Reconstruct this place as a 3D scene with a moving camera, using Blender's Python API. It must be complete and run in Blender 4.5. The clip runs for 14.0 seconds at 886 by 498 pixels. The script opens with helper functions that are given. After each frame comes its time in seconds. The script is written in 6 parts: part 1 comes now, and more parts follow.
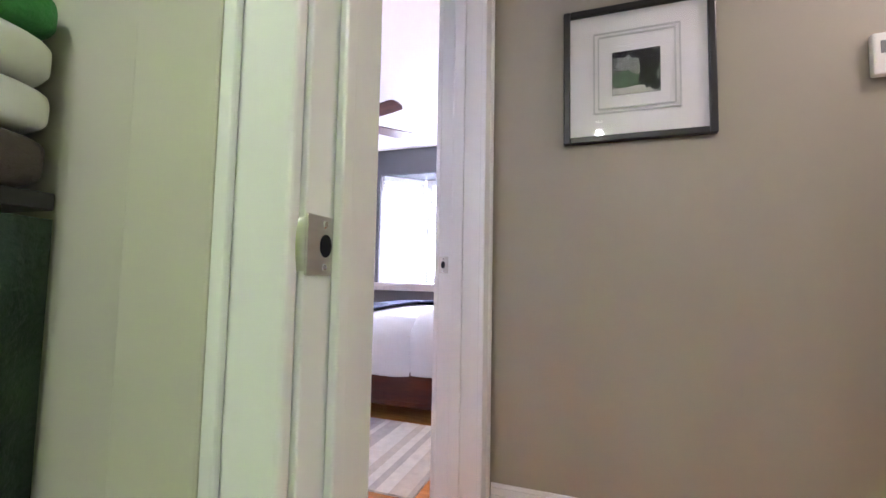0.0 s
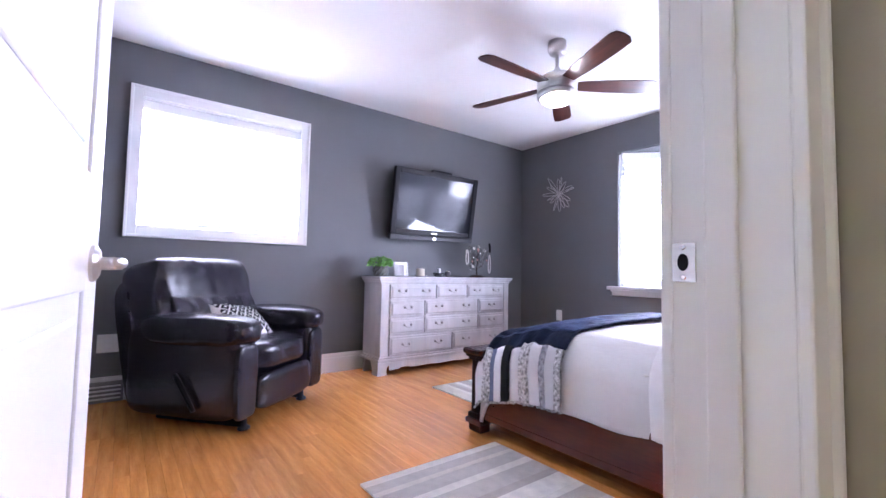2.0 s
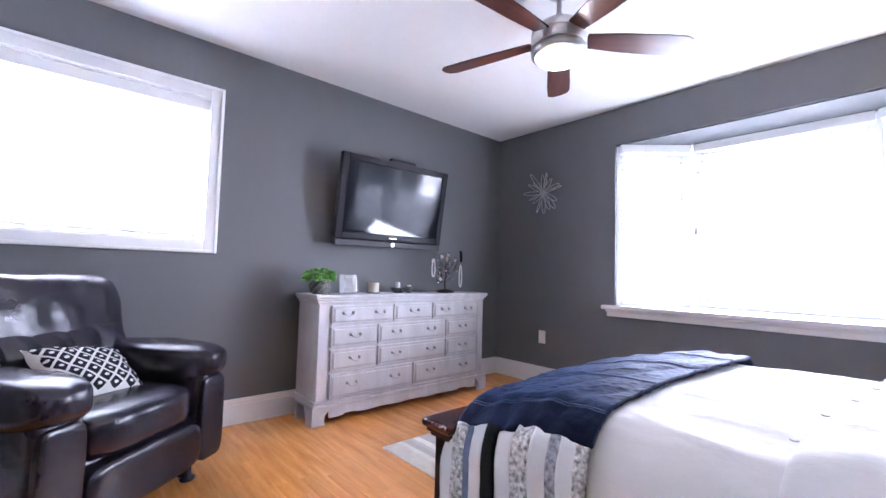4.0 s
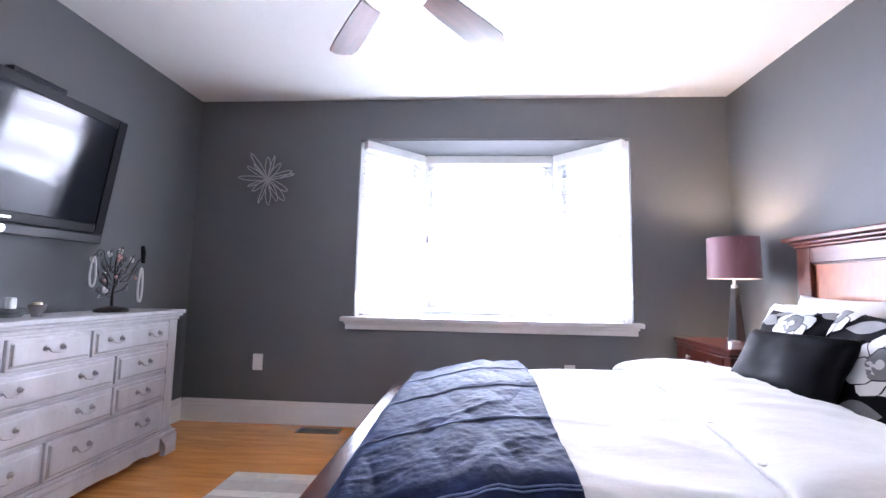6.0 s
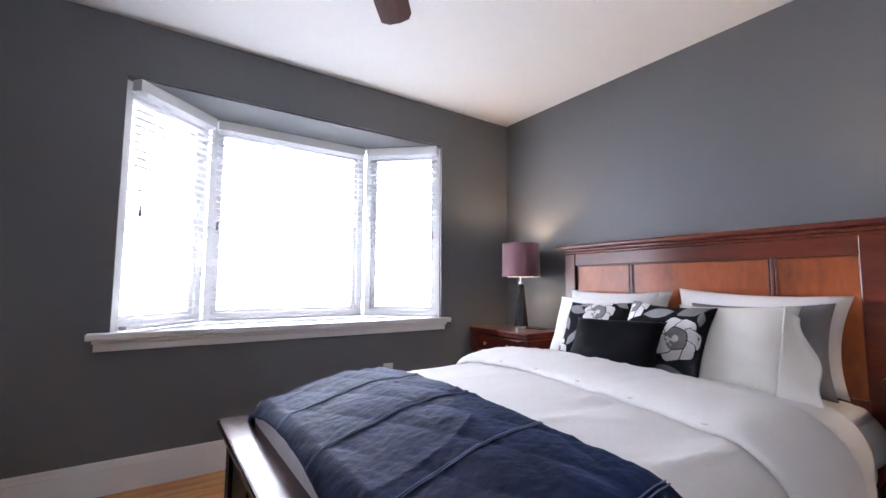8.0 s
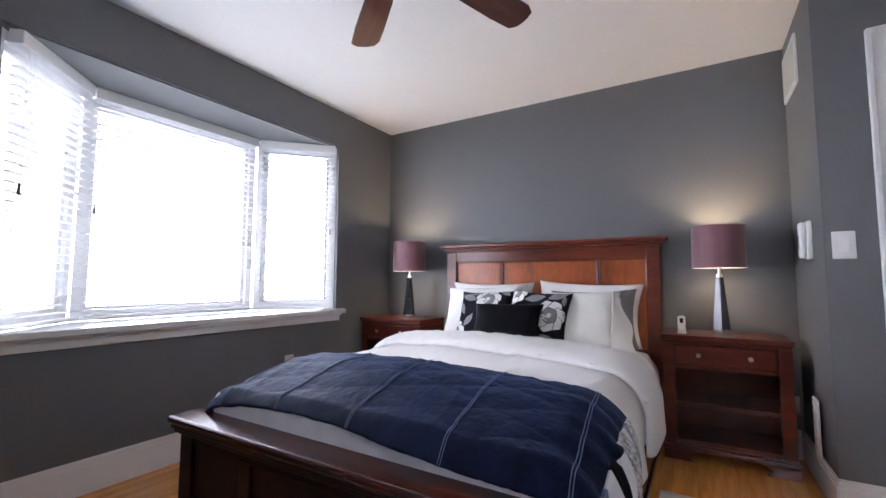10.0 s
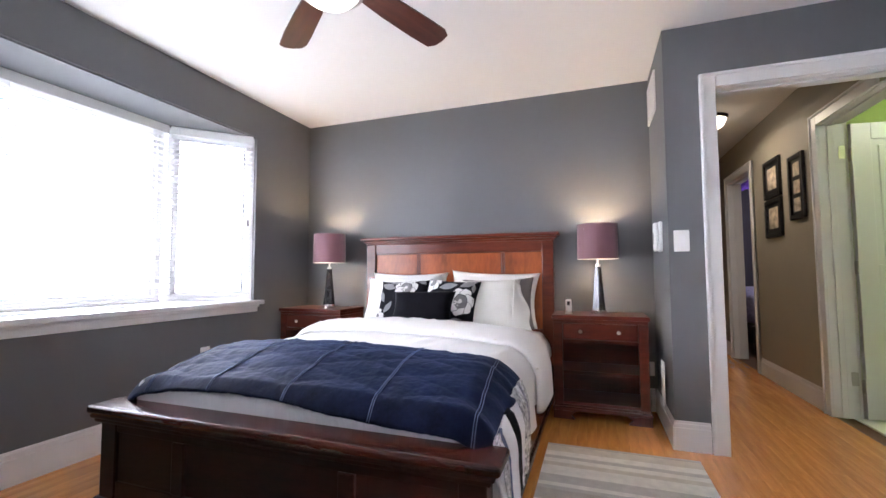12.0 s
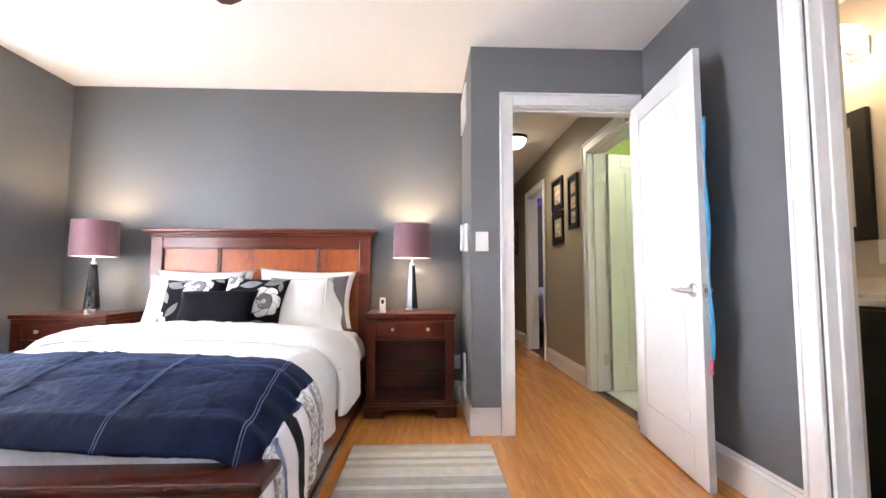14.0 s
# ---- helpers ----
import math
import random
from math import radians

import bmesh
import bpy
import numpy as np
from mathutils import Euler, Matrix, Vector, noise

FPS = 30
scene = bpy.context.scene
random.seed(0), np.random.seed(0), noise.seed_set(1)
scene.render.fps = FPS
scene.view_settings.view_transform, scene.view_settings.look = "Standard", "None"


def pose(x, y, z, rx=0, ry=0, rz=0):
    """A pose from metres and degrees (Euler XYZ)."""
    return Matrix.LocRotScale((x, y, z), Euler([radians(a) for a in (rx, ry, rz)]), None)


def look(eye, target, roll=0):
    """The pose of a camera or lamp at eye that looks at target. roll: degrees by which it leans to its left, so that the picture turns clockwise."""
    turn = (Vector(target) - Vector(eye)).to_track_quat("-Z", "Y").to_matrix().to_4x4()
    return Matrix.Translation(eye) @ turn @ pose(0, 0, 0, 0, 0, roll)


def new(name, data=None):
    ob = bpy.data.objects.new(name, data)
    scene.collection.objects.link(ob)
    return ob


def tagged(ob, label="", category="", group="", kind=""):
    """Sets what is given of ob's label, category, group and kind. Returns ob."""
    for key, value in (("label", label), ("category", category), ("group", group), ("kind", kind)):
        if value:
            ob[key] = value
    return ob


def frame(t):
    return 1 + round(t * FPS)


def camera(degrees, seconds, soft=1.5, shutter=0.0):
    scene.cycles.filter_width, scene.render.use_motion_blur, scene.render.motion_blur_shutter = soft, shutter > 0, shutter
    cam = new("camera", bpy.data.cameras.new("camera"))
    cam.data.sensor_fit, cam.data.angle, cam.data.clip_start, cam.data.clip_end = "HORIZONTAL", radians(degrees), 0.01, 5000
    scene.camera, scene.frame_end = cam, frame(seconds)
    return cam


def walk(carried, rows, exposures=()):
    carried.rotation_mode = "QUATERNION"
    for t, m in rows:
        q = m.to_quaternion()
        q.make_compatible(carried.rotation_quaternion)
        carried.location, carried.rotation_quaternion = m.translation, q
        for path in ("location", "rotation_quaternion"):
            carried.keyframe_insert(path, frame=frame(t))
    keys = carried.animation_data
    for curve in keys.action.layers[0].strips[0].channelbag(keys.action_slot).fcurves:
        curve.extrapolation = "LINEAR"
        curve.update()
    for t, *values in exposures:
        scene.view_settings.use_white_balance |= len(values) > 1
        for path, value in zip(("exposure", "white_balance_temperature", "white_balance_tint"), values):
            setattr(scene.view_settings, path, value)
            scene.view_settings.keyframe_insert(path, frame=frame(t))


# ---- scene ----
cam = camera(92.6, 14.0)
PATH = [
    (0, (0.505, -1.649, 0.863), (-0.163, 0.231, 0.995), 1.1),
    (0.5, (0.493, -1.437, 0.87), (-0.363, 0.365, 1.003), 1.1),
    (1, (0.469, -1.253, 0.874), (-0.665, 0.39, 0.997), 1.0),
    (1.5, (0.397, -1.066, 0.878), (-1.0, 0.361, 0.994), 1.1),
    (2, (0.294, -0.918, 0.883), (-1.295, 0.291, 0.995), 1.1),
    (4.5, (-0.545, -0.272, 1.01), (-1.946, 1.15, 1.135), 2.0),
    (5, (-0.79, -0.204, 0.983), (-1.8, 1.514, 1.144), 1.4),
    (5.5, (-0.98, -0.133, 1.0), (-1.58, 1.767, 1.173), 1.2),
    (6, (-1.146, -0.075, 1.0), (-1.278, 1.912, 1.184), 1.1),
    (6.5, (-1.349, 0.006, 1.018), (-1.098, 1.982, 1.201), 0.7),
    (7, (-1.468, 0.101, 1.008), (-0.88, 2.003, 1.198), 0.4),
    (7.5, (-1.659, 0.203, 1.016), (-0.775, 1.988, 1.194), 0.3),
    (8, (-1.831, 0.307, 1.027), (-0.707, 1.952, 1.195), 0.3),
    (10.5, (-2.623, 0.491, 1.0), (-0.857, 1.418, 1.139), -0.1),
    (11, (-2.694, 0.459, 0.998), (-0.892, 1.318, 1.12), -0.4),
    (11.5, (-2.723, 0.44, 0.995), (-0.885, 1.22, 1.113), -0.3),
    (12, (-2.731, 0.41, 0.983), (-0.85, 1.079, 1.103), -0.2),
    (12.5, (-2.732, 0.379, 0.98), (-0.809, 0.915, 1.099), -0.1),
    (13, (-2.727, 0.355, 0.968), (-0.768, 0.738, 1.091), -0.0),
    (13.5, (-2.677, 0.328, 0.964), (-0.69, 0.523, 1.088), 0.1),
    (14, (-2.609, 0.281, 0.94), (-0.616, 0.201, 1.079), 0.1),
]
EXPOSURES = [(0, 0.72, 5550, 28), (0.5, 0.5, 5300, 36), (1.0, 0.58, 5150, 32), (1.5, 0.8, 5300, 29), (2.0, 0.7, 5450, 26), (5.0, 0.53, 5600, 19), (7.0, 0.08, 5850, 17), (8.0, -0.45, 6000, 15), (10.5, -0.6, 6000, 14), (11.5, -0.25, 6100, 14), (13.0, 0.40, 6300, 13), (14, 0.60, 6400, 12)]

walk(cam, [(t, look(eye, target, roll)) for t, eye, target, roll in PATH], EXPOSURES)

# ---- light ----
world = bpy.data.worlds.new("world")
scene.world = world
world.use_nodes = True
wn = world.node_tree
sky = wn.nodes.new("ShaderNodeTexSky")
sky.sky_type, sky.sun_disc = "NISHITA", False
sky.sun_elevation, sky.sun_rotation = radians(35), radians(200)
wn.links.new(sky.outputs[0], wn.nodes["Background"].inputs[0])
wn.nodes["Background"].inputs[1].default_value = 0.12


def lamp(name, kind, at, watts, colour, size=0.1, size_y=None, aim=None):
    data = bpy.data.lights.new(name, kind)
    data.energy, data.color = watts, colour
    if kind == "AREA":
        data.shape = "RECTANGLE"
        data.size, data.size_y = size, size_y or size
    elif kind == "SUN":
        data.angle = size
    else:
        data.shadow_soft_size = size
    ob = new(name, data)
    ob.matrix_world = look(at, aim) if aim else Matrix.Translation(at)
    return ob


# overcast daylight at the two windows
lamp("sun", "SUN", (0, 30, 30), 0.8, (1, 0.97, 0.93), radians(12), aim=(0, 20, 20))
# unseen lamp above the bay sill, added to lift the ceiling
lamp("bay_sill_fill", "AREA", (-1.0, 3.20, 0.82), 40, (0.92, 0.97, 1.0), 1.15, 0.30, aim=(-1.0, 1.3, 2.4))
lamp("side_daylight", "AREA", (-3.62, -0.29, 1.6), 105, (0.93, 0.95, 1.0), 1.3, 1.0, aim=(0, -0.29, 1.55))


# ---- materials ----
def mat(name, colour, rough=0.5, metal=0.0, vary=0.12, scale=6.0, bump=0.0, bump_scale=60.0, stretch=(1, 1, 1), second=None,
        coat=0.0, spec=0.5, per_object=0.0, emit=0.0, transmission=0.0, sheen=0.0, sheen_tint=(1, 1, 1)):
    """A procedural surface: broad and fine variation of one or two colours, relief and gloss."""
    m = bpy.data.materials.new(name)
    m.use_nodes = True
    nt = m.node_tree
    b = nt.nodes["Principled BSDF"]
    b.inputs["Roughness"].default_value, b.inputs["Metallic"].default_value = rough, metal
    b.inputs["Coat Weight"].default_value, b.inputs["Specular IOR Level"].default_value = coat, spec
    b.inputs["Coat Roughness"].default_value = 0.12
    b.inputs["Transmission Weight"].default_value, b.inputs["Sheen Weight"].default_value = transmission, sheen
    b.inputs["Sheen Tint"].default_value = (*sheen_tint, 1)
    co = nt.nodes.new("ShaderNodeTexCoord")
    mp = nt.nodes.new("ShaderNodeMapping")
    mp.inputs["Scale"].default_value = stretch
    nt.links.new(co.outputs["Object"], mp.inputs["Vector"])
    n1, n2 = nt.nodes.new("ShaderNodeTexNoise"), nt.nodes.new("ShaderNodeTexNoise")
    n1.inputs["Scale"].default_value, n2.inputs["Scale"].default_value = scale, scale * 9
    n1.inputs["Detail"].default_value, n2.inputs["Detail"].default_value = 5, 3
    for n in (n1, n2):
        nt.links.new(mp.outputs[0], n.inputs["Vector"])
    add = nt.nodes.new("ShaderNodeMath")
    add.operation = "MULTIPLY_ADD"
    nt.links.new(n2.outputs["Fac"], add.inputs[0])
    add.inputs[1].default_value = 0.35
    nt.links.new(n1.outputs["Fac"], add.inputs[2])
    ramp = nt.nodes.new("ShaderNodeValToRGB")
    lo = [c * (1 - vary) for c in colour]
    hi = [min(1, c * (1 + vary)) for c in (second or colour)]
    ramp.color_ramp.elements[0].position, ramp.color_ramp.elements[1].position = 0.42, 0.92
    ramp.color_ramp.elements[0].color, ramp.color_ramp.elements[1].color = (*lo, 1), (*hi, 1)
    nt.links.new(add.outputs[0], ramp.inputs[0])
    out = ramp.outputs[0]
    if per_object:
        info = nt.nodes.new("ShaderNodeObjectInfo")
        geo = nt.nodes.new("ShaderNodeNewGeometry")
        both = nt.nodes.new("ShaderNodeMath")
        both.operation = "ADD"
        nt.links.new(info.outputs["Random"], both.inputs[0])
        nt.links.new(geo.outputs["Random Per Island"], both.inputs[1])
        fr = nt.nodes.new("ShaderNodeMath")
        fr.operation = "FRACT"
        nt.links.new(both.outputs[0], fr.inputs[0])
        rng = nt.nodes.new("ShaderNodeMapRange")
        rng.inputs["To Min"].default_value, rng.inputs["To Max"].default_value = 1 - per_object, 1 + per_object
        nt.links.new(fr.outputs[0], rng.inputs["Value"])
        hsv = nt.nodes.new("ShaderNodeHueSaturation")
        nt.links.new(rng.outputs[0], hsv.inputs["Value"])
        nt.links.new(out, hsv.inputs["Color"])
        out = hsv.outputs[0]
    nt.links.new(out, b.inputs["Base Color"])
    if emit:
        nt.links.new(out, b.inputs["Emission Color"])
        b.inputs["Emission Strength"].default_value = emit
    if bump:
        n3 = nt.nodes.new("ShaderNodeTexNoise")
        n3.inputs["Scale"].default_value, n3.inputs["Detail"].default_value = bump_scale, 4
        nt.links.new(mp.outputs[0], n3.inputs["Vector"])
        bp = nt.nodes.new("ShaderNodeBump")
        bp.inputs["Strength"].default_value, bp.inputs["Distance"].default_value = bump, 0.01
        nt.links.new(n3.outputs["Fac"], bp.inputs["Height"])
        nt.links.new(bp.outputs[0], b.inputs["Normal"])
    return m


GREY = mat("grey_wall_paint", (0.122, 0.125, 0.132), 0.55, vary=0.04, scale=1.5, bump=0.06, bump_scale=220)
BEIGE = mat("beige_wall_paint", (0.34, 0.305, 0.245), 0.6, vary=0.03, scale=1.5, bump=0.06, bump_scale=220)
LIME = mat("lime_wall_paint", (0.49, 0.62, 0.20), 0.6, vary=0.03, scale=1.5)
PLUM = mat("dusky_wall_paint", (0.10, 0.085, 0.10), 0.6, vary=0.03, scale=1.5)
BATHWALL = mat("warm_bath_paint", (0.50, 0.44, 0.36), 0.6, vary=0.03, scale=1.5)
CEIL = mat("ceiling_paint", (0.86, 0.85, 0.85), 0.8, vary=0.02, scale=1.2, bump=0.08, bump_scale=160)
WHITE = mat("white_gloss_paint", (0.80, 0.80, 0.80), 0.32, vary=0.02, scale=3, bump=0.02, bump_scale=90)
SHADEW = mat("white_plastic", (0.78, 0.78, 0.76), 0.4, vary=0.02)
OAK = mat("honey_oak", (0.52, 0.203, 0.048), 0.17, vary=0.12, scale=3, stretch=(1, 9, 9), second=(0.65, 0.290, 0.080),
          bump=0.04, bump_scale=40, coat=0.25, per_object=0.09)
SUBFLOOR = mat("dark_joint", (0.10, 0.045, 0.018), 0.8)
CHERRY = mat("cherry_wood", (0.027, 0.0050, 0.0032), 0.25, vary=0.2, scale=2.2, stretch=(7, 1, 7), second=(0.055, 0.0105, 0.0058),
             # footboard front: the bed's own cherry with its shade put into the colour
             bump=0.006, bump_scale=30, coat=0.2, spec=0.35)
CHERRY_SHADED = mat("cherry_footboard_shaded", (0.011, 0.0025, 0.0017), 0.42, vary=0.2, scale=2.2, stretch=(7, 1, 7), second=(0.022, 0.0048, 0.0030), bump=0.006, bump_scale=30, spec=0.14)
CHERRYX = mat("cherry_wood_long", (0.045, 0.0085, 0.0050), 0.27, vary=0.2, scale=2.2, stretch=(1, 7, 7), second=(0.090, 0.018, 0.0095),
              bump=0.006, bump_scale=30, coat=0.2, spec=0.4)
CHERRYH = mat("cherry_headboard_wood", (0.070, 0.0125, 0.0068), 0.30, vary=0.2, scale=2.0, stretch=(7, 1, 7), second=(0.135, 0.028, 0.0125),
              bump=0.004, bump_scale=30, coat=0.15, spec=0.4)
CHERRYZ = mat("cherry_panel", (0.15, 0.030, 0.010), 0.36, vary=0.25, scale=1.6, stretch=(3, 3, 1), second=(0.33, 0.085, 0.021),
              bump=0.008, bump_scale=30, coat=0.1, spec=0.4)
CHERRYM = mat("cherry_cabinet_wood", (0.042, 0.0064, 0.0038), 0.28, vary=0.25, scale=2.2, stretch=(7, 1, 7), second=(0.090, 0.0155, 0.0075), bump=0.006, bump_scale=30, coat=0.1, spec=0.3)
CHALK = mat("distressed_white_paint", (0.52, 0.51, 0.54), 0.5, vary=0.05, scale=14, stretch=(1, 1, 0.3), second=(0.60, 0.59, 0.62), bump=0.05, bump_scale=70)
LEATHER = mat("black_leather", (0.012, 0.010, 0.017), 0.27, vary=0.25, scale=8, bump=0.30, bump_scale=22, spec=0.5)
LINEN = mat("white_cotton", (0.80, 0.79, 0.79), 0.85, vary=0.03, scale=5, bump=0.22, bump_scale=14, stretch=(1, 2.2, 1), sheen=0.15)
CREAM = mat("ivory_cotton", (0.74, 0.72, 0.68), 0.85, vary=0.03, scale=5, bump=0.2, bump_scale=16)
SHEET = mat("pale_cotton_sheet", (0.70, 0.70, 0.74), 0.85, vary=0.06, scale=7, bump=0.9, bump_scale=9, stretch=(1, 2.5, 1), sheen=0.1)
NAVY = mat("navy_quilt", (0.0030, 0.0050, 0.0170), 0.60, vary=0.35, scale=9, bump=0.22, bump_scale=60, spec=0.06, second=(0.0054, 0.0088, 0.0290), sheen=0.20, sheen_tint=(0.18, 0.28, 0.58))
STITCH = mat("blue_stitching", (0.12, 0.15, 0.25), 0.8, vary=0.2, scale=30, spec=0.1)
SATIN = mat("black_satin", (0.008, 0.008, 0.011), 0.45, vary=0.2, scale=8, bump=0.06, bump_scale=12, spec=0.03)
INK = mat("black_print", (0.011, 0.011, 0.015), 0.8, vary=0.2, scale=20, spec=0.08)
GREYPRINT = mat("grey_print", (0.22, 0.22, 0.23), 0.8, vary=0.15, scale=20)
MAUVE = mat("grey_pillow", (0.18, 0.17, 0.18), 0.7, vary=0.1, scale=6, bump=0.1, bump_scale=14)
STEEL = mat("brushed_nickel", (0.62, 0.60, 0.58), 0.3, 1.0, vary=0.06, scale=20, stretch=(1, 1, 8))
CHROME = mat("chrome", (0.75, 0.75, 0.76), 0.12, 1.0, vary=0.03)
BLACKP = mat("black_plastic", (0.010, 0.009, 0.012), 0.38, vary=0.1, spec=0.15)
SCREEN = mat("tv_screen", (0.012, 0.013, 0.018), 0.06, vary=0.02, spec=0.34)
BLACKW = mat("black_frame_wood", (0.012, 0.011, 0.011), 0.35, vary=0.2)
MATBOARD = mat("white_mat_board", (0.78, 0.77, 0.78), 0.7, vary=0.01)


# ---- building helpers ----
def part(name, bm, material, parent=None, label="", smooth=False, at=None):
    """Links a bmesh as one mesh object, under a thing or a part."""
    bmesh.ops.recalc_face_normals(bm, faces=bm.faces)
    me = bpy.data.meshes.new(name)
    bm.to_mesh(me)
    bm.free()
    me.materials.append(material)
    if smooth:
        for p in me.polygons:
            p.use_smooth = True
    ob = new(name, me)
    if at is not None:
        ob.matrix_basis = at
    if parent:
        ob.parent = parent
    if label:
        ob["label"] = label
    return ob


def empty(name, at, label, category, group="", kind=""):
    ob = new(name)
    ob.matrix_basis = at if isinstance(at, Matrix) else Matrix.Translation(at)
    ob.empty_display_size = 0.05
    return tagged(ob, label, category, group, kind)


def block(bm, lo, hi, bevel=0.0, segments=2):
    m = Matrix.LocRotScale([(a + b) / 2 for a, b in zip(lo, hi)], None, [max(abs(b - a), 1e-4) for a, b in zip(lo, hi)])
    vs = bmesh.ops.create_cube(bm, size=1, matrix=m)["verts"]
    if bevel:
        es = list({e for v in vs for e in v.link_edges})
        bmesh.ops.bevel(bm, geom=es, offset=bevel, segments=segments, affect="EDGES", profile=0.5)
    return vs


def blocks(*boxes, bevel=0.0, segments=2):
    bm = bmesh.new()
    for lo, hi in boxes:
        block(bm, lo, hi, bevel, segments)
    return bm


def ring_solid(profile, steps=28, cap=True):
    """A turned solid about z from (radius, height) pairs."""
    bm = bmesh.new()
    rings = []
    for r, z in profile:
        rings.append([bm.verts.new((r * math.cos(a), r * math.sin(a), z)) for a in [2 * math.pi * i / steps for i in range(steps)]])
    for a, b in zip(rings, rings[1:]):
        for i in range(steps):
            bm.faces.new((a[i], a[(i + 1) % steps], b[(i + 1) % steps], b[i]))
    if cap:
        bm.faces.new(rings[0][::-1])
        bm.faces.new(rings[-1])
    return bm


def tube(points, r, steps=8):
    """A round rod along points."""
    bm = bmesh.new()
    pts = [Vector(p) for p in points]
    rings = []
    for i, p in enumerate(pts):
        d = (pts[min(i + 1, len(pts) - 1)] - pts[max(i - 1, 0)]).normalized()
        u = d.cross(Vector((0, 0, 1)) if abs(d.z) < 0.9 else Vector((1, 0, 0))).normalized()
        v = d.cross(u)
        rad = r[i] if isinstance(r, (list, tuple)) else r
        rings.append([bm.verts.new(p + rad * (math.cos(a) * u + math.sin(a) * v)) for a in [2 * math.pi * k / steps for k in range(steps)]])
    for a, b in zip(rings, rings[1:]):
        for k in range(steps):
            bm.faces.new((a[k], a[(k + 1) % steps], b[(k + 1) % steps], b[k]))
    bm.faces.new(rings[0][::-1])
    bm.faces.new(rings[-1])
    return bm


def grid_sheet(nu, nv, f, thick=0.0):
    """A sheet f(u, v) for u, v in 0..1, with a thickness downward along its normals."""
    bm = bmesh.new()
    vs = [[bm.verts.new(f(i / nu, j / nv)) for j in range(nv + 1)] for i in range(nu + 1)]
    for i in range(nu):
        for j in range(nv):
            bm.faces.new((vs[i][j], vs[i + 1][j], vs[i + 1][j + 1], vs[i][j + 1]))
    if thick:
        bmesh.ops.recalc_face_normals(bm, faces=bm.faces)
        bmesh.ops.solidify(bm, geom=bm.faces[:], thickness=thick)
    return bm


def merge(*bms):
    out = bmesh.new()
    for b in bms:
        me = bpy.data.meshes.new("tmp")
        b.to_mesh(me)
        b.free()
        out.from_mesh(me)
        bpy.data.meshes.remove(me)
    return out


# ---- the structure ----
WEST, NORTH, EAST, SOUTH, CEIL_Z = -3.27, 3.01, 0.69, -1.12, 2.425
HALL_N, HALL_END = -0.165, 5.0


def structure(name, bm, material, label, category):
    return tagged(part(name, bm, material), label, category, kind="structure")


structure("wall_west", blocks(((-3.42, -1.24, 0), (WEST, -0.86, CEIL_Z)), ((-3.42, 0.275, 0), (WEST, 3.16, CEIL_Z)),
                              ((-3.42, -0.86, 0), (WEST, 0.275, 1.16)), ((-3.42, -0.86, 2.07), (WEST, 0.275, CEIL_Z))),
          GREY, "matt charcoal grey painted wall with a window", "wall")
structure("wall_north", blocks(((WEST, NORTH, 0), (-1.995, 3.16, CEIL_Z)), ((0.0, NORTH, 0), (0.84, 3.16, CEIL_Z)),
                               ((-1.995, NORTH, 0), (0.0, 3.16, 0.745)), ((-1.995, NORTH, 2.12), (0.0, 3.16, CEIL_Z))),
          GREY, "matt charcoal grey painted wall round the bay window", "wall")
structure("wall_east", blocks(((EAST, 0.0, 0), (0.84, NORTH, CEIL_Z))), GREY, "matt charcoal grey painted wall behind the bed", "wall")
structure("wall_partition", blocks(((0.0, HALL_N + 0.004, 0), (0.84, 0.0, CEIL_Z))), GREY, "matt charcoal grey painted return wall beside the door", "wall")
structure("wall_door", blocks(((0.0, HALL_N + 0.004, 2.045), (0.07, SOUTH, CEIL_Z)), ((0.0, -0.245, 0), (0.07, HALL_N + 0.004, 2.045)),
                              ((0.0, SOUTH, 0), (0.07, -1.109, 2.045))), GREY, "grey painted wall over the bedroom door", "wall")
structure("wall_hall_end", blocks(((0.07, HALL_N + 0.004, 2.045), (0.14, SOUTH, CEIL_Z)), ((0.07, -0.245, 0), (0.14, HALL_N + 0.004, 2.045)),
                                  ((0.07, SOUTH, 0), (0.14, -1.109, 2.045)), ((HALL_END, SOUTH - 0.12, 0), (HALL_END + 0.1, HALL_N, CEIL_Z))),
          BEIGE, "beige painted hall wall", "wall")
structure("wall_hall_north", blocks(((0.14, HALL_N, 0), (HALL_END, HALL_N + 0.004, CEIL_Z)), ((0.84, HALL_N + 0.004, 0), (HALL_END, -0.05, CEIL_Z))),
          BEIGE, "beige painted hall wall with a framed picture", "wall")
structure("wall_south", blocks(((WEST, -1.18, 0), (-1.90, SOUTH, CEIL_Z)), ((-1.17, -1.18, 0), (0.07, SOUTH, CEIL_Z)),
                               ((-1.90, -1.18, 2.045), (-1.17, SOUTH, CEIL_Z))), GREY, "charcoal grey painted wall with the bathroom doorway", "wall")
structure("wall_hall_south", blocks(((0.07, -1.18, 0), (0.145, SOUTH, CEIL_Z)), ((0.145, -1.305, 0), (0.239, -1.19, 2.045)), ((0.965, -1.18, 0), (2.33, SOUTH, CEIL_Z)), ((3.10, -1.18, 0), (HALL_END, SOUTH, CEIL_Z)),
                                    ((0.145, -1.18, 2.045), (0.965, SOUTH, CEIL_Z)), ((2.33, -1.18, 2.045), (3.10, SOUTH, CEIL_Z))),
          BEIGE, "beige painted hall wall with two doorways", "wall")
